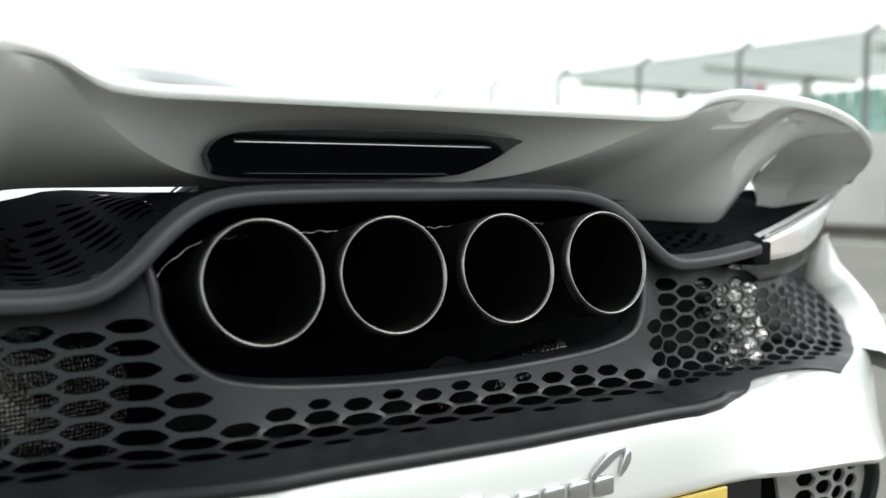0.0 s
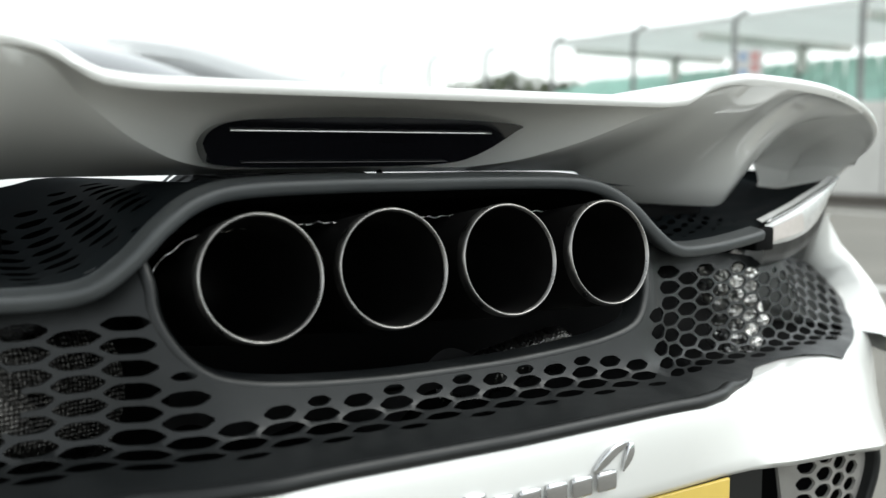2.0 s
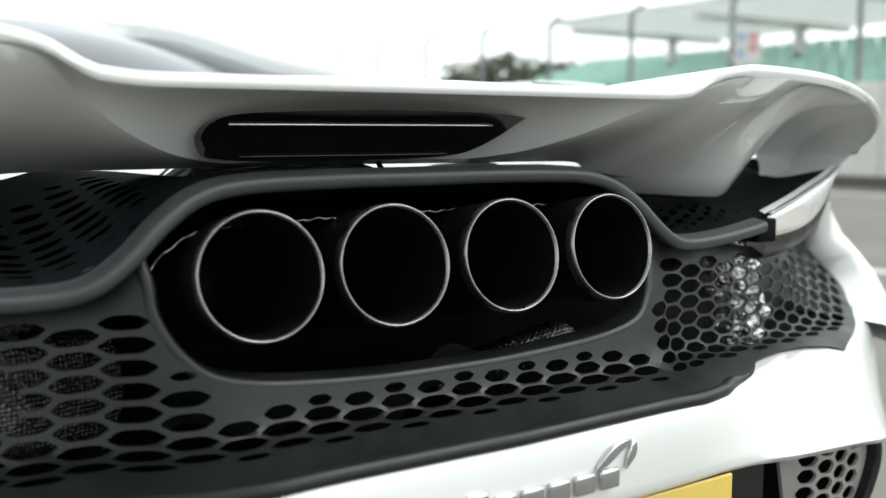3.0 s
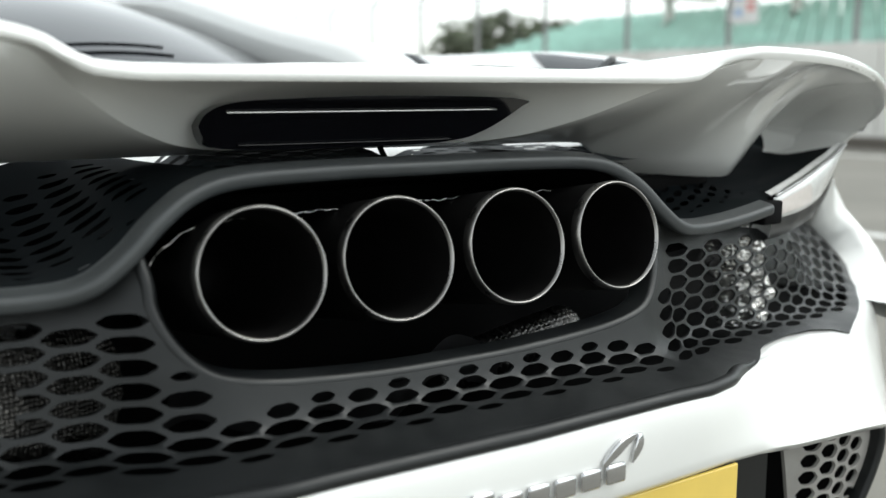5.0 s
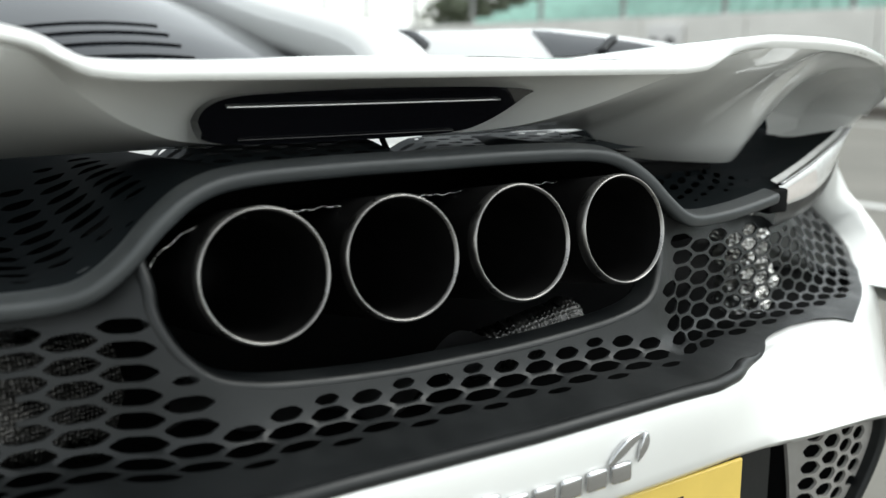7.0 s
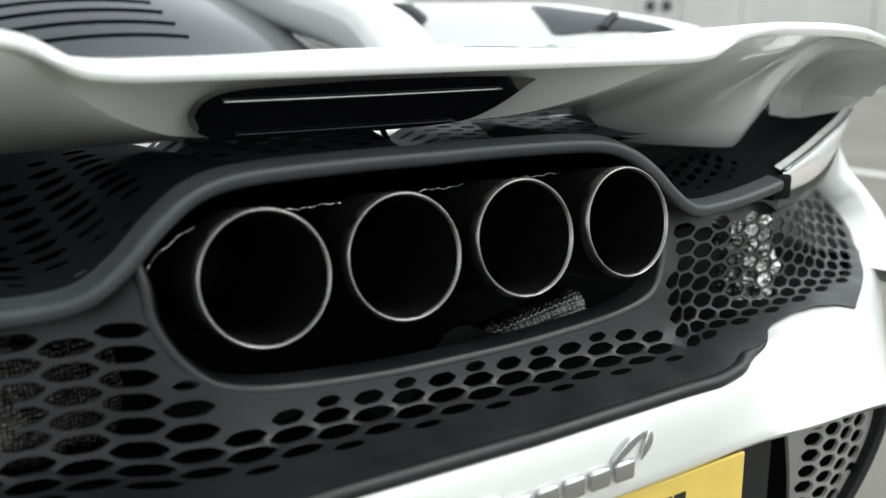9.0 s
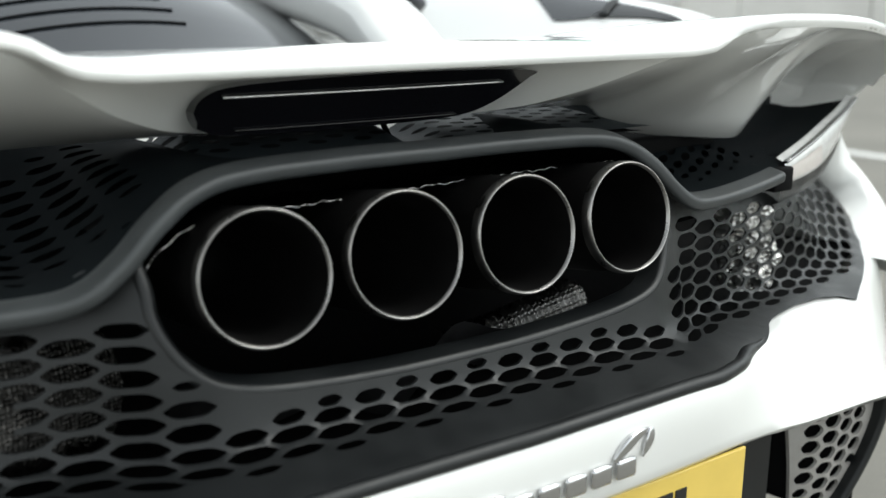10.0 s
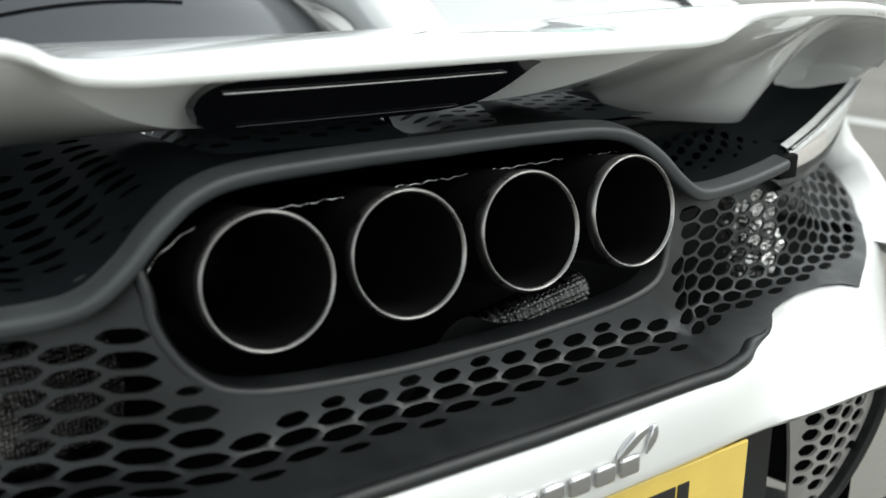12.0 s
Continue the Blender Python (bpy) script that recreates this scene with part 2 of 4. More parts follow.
def interp(table, x):
    """A smooth curve through a short table."""
    xs, ys = [q[0] for q in table], [q[1] for q in table]
    if x <= xs[0]:
        return ys[0]
    if x >= xs[-1]:
        return ys[-1]
    i = max(k for k in range(len(xs) - 1) if xs[k] <= x)
    h = xs[i + 1] - xs[i]
    t = (x - xs[i]) / h

    def slope(k):
        if k == 0 or k == len(xs) - 1:
            return 0 if k == 0 else (ys[-1] - ys[-2]) / (xs[-1] - xs[-2])
        l, r = (ys[k] - ys[k - 1]) / (xs[k] - xs[k - 1]), (ys[k + 1] - ys[k]) / (xs[k + 1] - xs[k])
        return 0 if l * r <= 0 else 2 * l * r / (l + r)
    m0, m1 = slope(i) * h, slope(i + 1) * h
    return (2 * t ** 3 - 3 * t * t + 1) * ys[i] + (t ** 3 - 2 * t * t + t) * m0 + (3 * t * t - 2 * t ** 3) * ys[i + 1] + (t ** 3 - t * t) * m1


# ---- setting ----
bm = bmesh.new()
bmesh.ops.create_grid(bm, x_segments=8, y_segments=8, size=900)
tagged(part("ground", bm, ASPHALT, smooth=False), "pale worn grey asphalt of a pit lane", "ground", kind="structure")
for x0 in (5.0, 11.6):
    tagged(part("road_line", box(x0, x0 + 0.12, -60, 120, 0, 0.004), LINE, smooth=False), "worn white painted line on the asphalt", "road line", kind="structure")
FX, PITCH = 13.5, 2.46
wall = empty("wall_pit", "low pale concrete pit wall below the fence", "wall", kind="structure")
for i in range(-10, 36):
    y = 8.3 + (i - 6) * PITCH
    part("panel", box(FX, FX + 0.25, y + 0.012, y + PITCH - 0.012, 0.16, 1.6, 0.012), CONCRETE, wall, smooth=False)
part("kerb", box(FX - 0.25, FX + 0.25, -35, 95, 0, 0.16, 0.02), KERB, wall, "dark dirty kerb at the wall's foot", smooth=False)

CIRCLE = [(math.cos(k * math.pi / 4), math.sin(k * math.pi / 4)) for k in range(8)]


def fence_post():
    th = empty("fence_post", "grey steel fence post with a curled top on the pit wall", "post", "posts along the fence")
    path = smooth_path([(0, 0, 1.58), (0, 0, 2.4), (0, 0, 3.0), (0.06, 0, 3.2), (0.3, 0, 3.32)], 4)
    part("pole", sweep(path, [(0.05 * a, 0.05 * b) for a, b in CIRCLE]), POST, th)
    part("base_plate", box(-0.1, 0.1, -0.1, 0.1, 1.6, 1.62), STEEL, th, smooth=False)
    return th


post = fence_post()
post.matrix_world = pose(FX + 0.12, 8.82 - 6 * 2.51, 0)
for i in range(1, 30):
    copy_thing(post, pose(FX + 0.12, 8.82 + (i - 6) * 2.51, 0))
bm = bmesh.new()
for z in np.arange(1.75, 3.2, 0.25):
    one = sweep([Vector((FX + 0.12, -10, z)), Vector((FX + 0.12, 66, z))], [(0.005 * p, 0.005 * q) for p, q in CIRCLE[::2]])
    for f in one.faces:
        bm.faces.new([bm.verts.new(v.co) for v in f.verts])
    one.free()
tagged(part("fence_wires", bm, STEEL), "thin grey wires strung between the fence posts", "fence wires", kind="stuff")

board = empty("sign_board", "small white board with red and blue marks on the fence", "sign")
part("panel", box(FX - 0.03, FX - 0.01, 13.05 - 2.46, 13.6 - 2.46, 2.0, 2.6), BOARD, board, smooth=False)
for i, (mt, z) in enumerate(((RED, 2.38), (BLUE, 2.12), (RED, 2.2), (BLUE, 2.4))):
    part("mark", box(FX - 0.036, FX - 0.03, 10.66 + 0.26 * (i % 2), 10.83 + 0.26 * (i % 2), z, z + 0.14), mt, board, smooth=False)
for z in (2.1, 2.45):
    part("bracket", box(FX - 0.012, FX + 0.13, 11.0, 11.34, z, z + 0.04), STEEL, board, smooth=False)
box_unit = empty("meter_box", "pale cabinet with two dark round dials on the wall", "box")
part("case", box(FX - 0.16, FX, 12.1, 12.9, 0.75, 1.45, 0.02), BOARD, box_unit, smooth=False)
for y in (12.3, 12.7):
    bm = bmesh.new()
    bmesh.ops.create_cone(bm, cap_ends=True, segments=20, radius1=0.11, radius2=0.09, depth=0.06, matrix=pose(FX - 0.18, y, 1.12, 0, 90, 0))
    part("dial", bm, INK, box_unit, smooth=False)

stand = empty("grandstand", "covered grandstand with pale green seats and a grey roof", "grandstand")
for i in range(9):
    x, z = 19 + i * 0.8, 0.95 + i * 0.235
    part("step", box(x, x + 0.8, -24, 30, 0, z), STEP, stand, smooth=False)
part("front_wall", box(18.7, 19, -24, 30, 0, 1.9), STEP, stand, smooth=False)
part("back_wall", box(26.2, 26.4, -24, 30, 0, 3.1), STEP, stand, smooth=False)
bm = bmesh.new()
for i in range(9):
    x, z = 19 + i * 0.8, 0.95 + i * 0.235
    for k in range(96):
        y = -23.5 + k * 0.55
        for (x0, x1, z0, z1) in ((x + 0.25, x + 0.65, z + 0.36, z + 0.40), (x + 0.6, x + 0.66, z + 0.38, z + 0.78)):
            vs = [bm.verts.new(c) for c in ((x0, y, z0), (x1, y, z0), (x1, y + 0.46, z0), (x0, y + 0.46, z0), (x0, y, z1), (x1, y, z1), (x1, y + 0.46, z1), (x0, y + 0.46, z1))]
            for f in ((0, 3, 2, 1), (4, 5, 6, 7), (0, 1, 5, 4), (1, 2, 6, 5), (2, 3, 7, 6), (3, 0, 4, 7)):
                bm.faces.new([vs[q] for q in f])
tagged(part("seating", bm, SEAT, stand, smooth=False), "rows of pale green plastic seats", kind="stuff")
part("roof", grid([[(x, y, 4.15 - 0.02 * (x - 20) + dz) for y in (-24, 24)] for x, dz in ((20, 0), (27, 0), (27, 0.22), (20, 0.16))], close_u=True), ROOF, stand, smooth=False)
# beams and columns borrow the pale wall colour to brighten them under the roof
for i in range(10):
    part("beam", box(20.1, 26.8, -22 + i * 5, -21.8 + i * 5, 3.82, 4.02), CONCRETE, stand, smooth=False)
    part("column", box(24.4, 24.65, -22 + i * 5, -21.75 + i * 5, 0, 3.95), CONCRETE, stand, smooth=False)


def tree(x, y, h, seed):
    rnd = random.Random(seed)
    th = empty("tree", "broad leafy tree beyond the fence", "tree", "trees beyond the stand")
    trunk = sweep(smooth_path([(x, y, 0), (x + 0.1, y, h * 0.3), (x, y + 0.1, h * 0.75)], 4), [(0.22 * a, 0.22 * b) for a, b in CIRCLE], taper=lambda t: 1 - 0.7 * t)
    part("trunk", trunk, BARK, th)
    for k in range(4):
        a = k * 1.6 + rnd.random()
        part("limb", sweep(smooth_path([(x, y, h * 0.35), (x + math.cos(a) * h * 0.15, y + math.sin(a) * h * 0.15, h * 0.55), (x + math.cos(a) * h * 0.28, y + math.sin(a) * h * 0.28, h * 0.75)], 3), [(0.09 * p, 0.09 * q) for p, q in CIRCLE], taper=lambda t: 1 - 0.7 * t), BARK, th)
    verts, faces = [], []
    for c in range(26):
        a, r, z = rnd.random() * 6.28, h * 0.36 * math.sqrt(rnd.random()), h * (0.42 + 0.5 * rnd.random())
        cx, cy = x + r * math.cos(a), y + r * math.sin(a)
        cr = h * (0.09 + 0.07 * rnd.random())
        for q in range(70):
            d = Vector((rnd.gauss(0, 1), rnd.gauss(0, 1), rnd.gauss(0, 1))).normalized() * cr * (0.6 + 0.5 * rnd.random())
            n = Vector((rnd.gauss(0, 1), rnd.gauss(0, 1), rnd.gauss(0, 1))).normalized()
            u = n.orthogonal().normalized() * 0.16
            w = n.cross(u)
            k = len(verts)
            p = Vector((cx, cy, z)) + d
            verts += [p - u, p + w * 0.6, p + u, p - w * 0.6]
            faces.append((k, k + 1, k + 2, k + 3))
    me = bpy.data.meshes.new("crown")
    me.from_pydata(verts, [], faces)
    me.materials.append(LEAF)
    cr = new("crown", me)
    cr.parent = th


for k in range(7):
    tree(29 + (k % 3) * 3.2, 34.5 + k * 1.3, 3.9 + (k % 4) * 0.25, k)

# ---- the car: its rear faces -Y, its middle is x = 0 ----
car = empty("car", "white low sports car with four exhaust pipes and rear wing", "car")
SWEEP_BACK = ((0, 0), (0.2, 0.0), (0.25, 0.012), (0.30, 0.04), (0.36, 0.058), (0.5, 0.09), (0.65, 0.136), (0.77, 0.184), (0.85, 0.221), (0.92, 0.255), (0.98, 0.30))
TILT_OUT = ((0, 0), (0.5, 0), (0.62, 0.1), (0.75, 0.9), (0.9, 1.1), (1.0, 1.1))
PROFILE = ((-0.087, 0.606), (-0.080, 0.611), (-0.045, 0.6165), (-0.02, 0.620), (-0.004, 0.628), (0.004, 0.645), (0.012, 0.68), (0.02, 0.71), (0.036, 0.75), (0.07, 0.815))
DROP = ((0, 0), (0.15, 0), (0.25, 0.003), (0.33, 0.008), (0.40, 0.0125), (0.5, 0.017), (0.62, 0.024), (0.75, 0.032), (0.95, 0.034))
ARC = [0.0]
for (y0, z0), (y1, z1) in zip(PROFILE, PROFILE[1:]):
    ARC.append(ARC[-1] + math.hypot(y1 - y0, z1 - z0))


def tail(u, v):
    """The tail panel's skin: u across the car, v up along its profile."""
    x = abs(u)
    y = interp([(a, p[0]) for a, p in zip(ARC, PROFILE)], v)
    z = interp([(a, p[1]) for a, p in zip(ARC, PROFILE)], v)
    return Vector((u, y + interp(SWEEP_BACK, x) + interp(TILT_OUT, x) * (z - 0.63), z - interp(DROP, x)))


def arc_at(z):
    return float(np.interp(z, [p[1] for p in PROFILE], ARC))


def both(right):
    """A closed outline from its right half, listed from the bottom middle to the top middle."""
    return right + [(-x, y) for x, y in reversed(right) if x > 1e-6]


EDGE = [(0.582, 0.006), (0.634, 0.0206), (0.714, 0.0438), (0.78, 0.061), (0.843, 0.0762), (0.916, 0.0994), (0.95, 0.115)]
LOWER = [(0.15, 0.0064), (0.23, 0.0072), (0.295, 0.0062), (0.322, 0.0060), (0.338, 0.0078), (0.354, 0.0135), (0.372, 0.0224), (0.384, 0.0295), (0.401, 0.035), (0.424, 0.0385), (0.472, 0.0418), (0.526, 0.0365), (0.562, 0.0235)]
UPPER = [(0.945, 0.148), (0.80, 0.176), (0.66, 0.186), (0.545, 0.178), (0.535, 0.184), (0.515, 0.192), (0.44, 0.199), (0.36, 0.204), (0.315, 0.210), (0.285, 0.225), (0.260, 0.230)]
MOUTH = [(0.256, 0.205), (0.255, 0.184), (0.249, 0.165), (0.238, 0.147), (0.222, 0.132), (0.20, 0.1235), (0.165, 0.1165), (0.12, 0.1125), (0.06, 0.1095)]
HALF = [(0.0, 0.005)] + [tuple(p) for p in LOWER + EDGE + UPPER + MOUTH] + [(0.0, 0.109)]
OUTLINE = both(HALF)
holes = lattice(OUTLINE, 0.0344, 0.0170, 0.0200, 0.0064, 0.008, 0.024, where=lambda u, v: u < -0.215 - 0.8 * max(0, v - 0.112) and 0.054 + 0.05 * max(0, abs(u) - 0.75) < v < 0.181)
for hole in lattice(OUTLINE, 0.0375, 0.0170, 0.0222, 0.0072, 0.008, 0.022, where=lambda u, v: u > 0.235 and 0.054 + 0.05 * max(0, abs(u) - 0.75) < v < 0.184):
    hole = leaning(hole)
    if all(inside(q, OUTLINE) and edge_distance(q, OUTLINE) > 0.003 for q in hole):
        holes.append(hole)
for i in range(-6, 7):
    for v, k in (((0.1030, 0.55), (0.0920, 0.85), (0.0770, 1.0), (0.0590, 0.75))[abs(i) // 6:] if i % 2 == 0 else ((0.0990, 0.72), (0.0850, 1.0), (0.0680, 0.95))):
        holes.append(hexagon(i * 0.0344, v, 0.0205 * k, 0.0066 * k ** 0.8))
tail_panel = part("tail_panel", perforated(OUTLINE, holes, tail, 0.0026), PANEL, car, "satin dark grey plastic rear panel with elongated hexagonal holes")
sharpen(tail_panel, 40)

# rolled rim round the lower half of the exhaust mouth
rim_path = [tail(u, v) for u, v in [(0.260, 0.230)] + MOUTH + [(0.0, 0.109)] + [(-a, b) for a, b in reversed(MOUTH)] + [(-0.260, 0.230)]]
rim_path = smooth_path([p + Vector((0, 0.0150, 0)) for p in rim_path], 5)
part("mouth_rim", sweep(rim_path, rounded(0.014, 0.006, 0.0058, 6), Vector((0, 1, 0.1))), PANEL, car)

# rolled lower edge of the panel
LIP_EDGE = [(0.0, 0.005)] + LOWER[:7]
part("panel_lip", sweep([tail(u, float(np.interp(abs(u), [q[0] for q in LIP_EDGE], [q[1] for q in LIP_EDGE]))) + Vector((0, 0.0048, 0.0)) for u in np.linspace(-0.345, 0.345, 90)], rounded(0.0068, 0.0062, 0.006), taper=lambda t: min(1.0, 0.15 + 12 * min(t, 1 - t))), PANEL, car)

# the grey trim that arches over the pipes and runs out to the lamps
TRIM_R = [(0.0, 0.072, 0.8135), (0.09, 0.072, 0.8135), (0.175, 0.070, 0.811), (0.215, 0.066, 0.802), (0.245, 0.060, 0.783), (0.272, 0.056, 0.758), (0.30, 0.056, 0.740), (0.335, 0.062, 0.7345), (0.39, 0.068, 0.7365), (0.44, 0.075, 0.741), (0.470, 0.080, 0.7445)]
path = smooth_path([(-x, y, z) for x, y, z in reversed(TRIM_R[1:])] + TRIM_R, 6)
part("arch_trim", sweep(path, [(a - 0.004, b - 0.0008) for a, b in rounded(0.012, 0.0068, 0.0052)], Vector((0, 1, 0.25))), RUBBER, car, "matt grey rubber-like trim arching over the exhaust pipes")

# cavity behind the panel: near-black sheets stand in for its unlit depth
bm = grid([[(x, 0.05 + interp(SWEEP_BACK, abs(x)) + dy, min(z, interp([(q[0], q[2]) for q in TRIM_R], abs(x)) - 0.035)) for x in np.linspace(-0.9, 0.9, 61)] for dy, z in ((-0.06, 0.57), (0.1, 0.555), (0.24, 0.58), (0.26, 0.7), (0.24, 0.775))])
part("cavity_dark_sheet", bm, BLACK, car, "black sheet standing in for the shade behind the rear panel")


def exhaust_pipe():
    th = new("exhaust_pipe")
    ro, ri = 0.0516, 0.0479
    prof = [(0.045, ri - 0.004), (0.0, ri), (-0.0025, ri + 0.0012), (-0.003, (ro + ri) / 2), (-0.0025, ro - 0.0012), (0.001, ro), (0.008, ro)]
    bm = grid([[(r * math.cos(a), y, r * math.sin(a)) for y, r in prof[1:]] for a in np.linspace(0, 2 * math.pi, 65)[:-1]], close_u=True)
    part("rim", bm, RIM, th, "bright brushed metal rim")
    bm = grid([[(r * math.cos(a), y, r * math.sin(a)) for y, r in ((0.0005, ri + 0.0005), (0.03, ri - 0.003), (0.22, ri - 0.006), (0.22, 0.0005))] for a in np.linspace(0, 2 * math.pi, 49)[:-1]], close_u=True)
    part("inner_wall", bm, TUBE, th, "near-black inside of the pipe")
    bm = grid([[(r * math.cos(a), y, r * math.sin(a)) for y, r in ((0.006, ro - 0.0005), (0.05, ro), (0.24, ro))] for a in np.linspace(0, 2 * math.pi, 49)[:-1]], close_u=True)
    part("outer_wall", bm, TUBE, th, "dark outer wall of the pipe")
    return th


pipe = exhaust_pipe()
pipe.parent = car
pipe.matrix_local = pose(-0.180, 0.014, 0.742, -10, 0, -4)
for x, turn in ((-0.0615, -3), (0.0595, -2), (0.180, 0)):
    copy_thing(pipe, pose(x, 0.014, 0.742, -10, 0, turn))

# foil heat shields


def foil(name, path, radius, label, mat, amp=0.006, n=56, arc=(0, 2 * math.pi)):
    pts = smooth_path(path, 18)
    rows = []
    for i, p in enumerate(pts):
        t = (pts[min(i + 1, len(pts) - 1)] - pts[max(i - 1, 0)]).normalized()
        w = t.cross(Vector((0, 1, 0))).normalized()
        u = w.cross(t)
        row = []
        for k in range(n + 1):
            a = arc[0] + (arc[1] - arc[0]) * k / n
            r = radius + amp * noise.noise(p * 60 + Vector((math.cos(a), math.sin(a), 0)) * 1.8) + 0.0016 * ((i + k) % 2)
            row.append(p + (u * math.cos(a) + w * math.sin(a)) * r)
        rows.append(row)
    return part(name, grid(rows), mat, car, label)


# left foil is silver too; its dark tone imitates the shaded cavity
foil("heat_shield", [(-0.62, 0.12, 0.645), (-0.48, 0.11, 0.65), (-0.37, 0.115, 0.652), (-0.285, 0.145, 0.64)], 0.054, "embossed silver foil heat shield, cavity shade in its colour", WRAP, 0.004)
foil("heat_shield", [(0.50, 0.160, 0.712), (0.515, 0.15, 0.675), (0.525, 0.148, 0.635), (0.53, 0.15, 0.59)], 0.030, "bright crumpled silver foil behind the holes", FOIL, 0.014)
def ribbed_hose(path, radius, label):
    """A flexible foil hose with rounded ribs and two rows of small dimples."""
    pts = smooth_path(path, 40)
    rows = []
    for i, p in enumerate(pts):
        t = (pts[min(i + 1, len(pts) - 1)] - pts[max(i - 1, 0)]).normalized()
        w = t.cross(Vector((0, 1, 0))).normalized()
        u = w.cross(t)
        rows.append([p + (u * math.cos(a) + w * math.sin(a)) * (radius + 0.0019 * math.sin(i * 1.05) + 0.0008 * math.sin(a * 26)) for a in np.linspace(0, 2 * math.pi, 80)])
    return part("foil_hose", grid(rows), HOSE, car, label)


ribbed_hose([(0.06, 0.125, 0.603), (0.11, 0.118, 0.613), (0.160, 0.115, 0.624), (0.200, 0.122, 0.627), (0.225, 0.15, 0.62)], 0.021, "ribbed silver foil hose below the pipes")
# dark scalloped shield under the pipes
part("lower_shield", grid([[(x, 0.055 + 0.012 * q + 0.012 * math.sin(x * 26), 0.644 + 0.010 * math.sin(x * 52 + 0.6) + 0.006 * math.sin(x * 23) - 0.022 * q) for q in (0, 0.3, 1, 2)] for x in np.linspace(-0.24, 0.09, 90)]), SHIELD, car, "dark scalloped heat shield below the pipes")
wave = [Vector((x, 0.085 + 0.01 * math.sin(x * 9), z + 0.0007 * math.sin(x * 420) + 0.0006 * math.sin(x * 173))) for x, z in [(q, interp(((-0.26, 0.72), (-0.24, 0.752), (-0.21, 0.771), (-0.17, 0.776), (0.0, 0.778), (0.25, 0.778)), q)) for q in np.linspace(-0.25, 0.235, 150)]]
part("shield_edge", sweep(wave, [(0.0007 * a, 0.0007 * b) for a, b in CIRCLE[::2]]), FOIL, car, "thin wavy silver edge of a heat shield")
# added black sheet over the pipes, keeps the cavity top dark
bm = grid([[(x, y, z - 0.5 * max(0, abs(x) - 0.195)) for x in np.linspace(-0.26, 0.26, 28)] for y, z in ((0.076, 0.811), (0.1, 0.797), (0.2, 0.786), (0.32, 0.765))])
part("cavity_dark_top", bm, BLACK, car)

# rear bumper and flanks: one white skin below and beside the panel
xs_half = [0, 0.05, 0.1, 0.15, 0.2, 0.25, 0.3, 0.33, 0.346, 0.352, 0.358, 0.362, 0.366, 0.37, 0.374, 0.386, 0.40, 0.412, 0.424, 0.45, 0.472, 0.50, 0.526, 0.545, 0.562, 0.582, 0.61, 0.634, 0.67, 0.714, 0.75, 0.78, 0.81, 0.843, 0.88, 0.916, 0.94, 0.95]
low_line = [(0.0, 0.0)] + LOWER + EDGE


OUT_Y = ((0.5, -0.02), (0.6, 0.025), (0.7, 0.07), (0.8, 0.122), (0.9, 0.19), (0.95, 0.236))


def bumper_column(x):
    s = -1 if x < 0 else 1
    a = abs(x)
    v = float(np.interp(a, [q[0] for q in low_line], [q[1] for q in low_line]))
    edge = tail(a, v)
    sill = tail(a, 0)
    k = min(1.0, max(0.0, (a - 0.53) / 0.11))
    k = k * k * (3 - 2 * k)
    zl = interp(((0, 0.537), (0.26, 0.535), (0.37, 0.523), (0.5, 0.510), (0.60, 0.495), (0.9, 0.44)), a)
    yl = -0.083 + 0.12 * a * a + 0.75 * max(0, a - 0.55) ** 1.25
    low = Vector((a, yl, zl))
    under = max(v, 0.046) + 0.003 if a < 0.5 else v + 0.004
    shelf = [tail(a, under + (0.010 - under) * q / 5) + Vector((0, 0.0012, -0.003)) for q in range(6)]
    c_in = Vector((a, sill.y - 0.005, sill.z - 0.002))
    c_out = Vector((a + 0.006, interp(OUT_Y, a), edge.z))
    col = [(shelf[0] + Vector((0, 0.01, -0.002))).lerp(edge + Vector((0, 0.016, -0.003)), k)]
    for i in range(19):
        q = i / 18
        outer_p = edge * (1 - q) ** 2 + c_out * 2 * q * (1 - q) + low * q * q
        if i < 6:
            inner_p = shelf[i]
        else:
            w = (i - 5) / 13
            inner_p = shelf[5] * (1 - w) ** 2 + c_in * 2 * w * (1 - w) + low * w * w
        col.append(inner_p.lerp(outer_p, k))
    col += [low + Vector((0, 0.004, -0.006)), low + Vector((0, 0.03, -0.010)), low + Vector((0, 0.16, -0.012))]
    return [Vector((s * p.x, p.y, p.z)) for p in col]


cols = [bumper_column(-x) for x in reversed(xs_half[1:])] + [bumper_column(x) for x in xs_half]
sharpen(part("bumper", grid(cols), PAINT, car, "glossy white painted rear bumper"), 50)

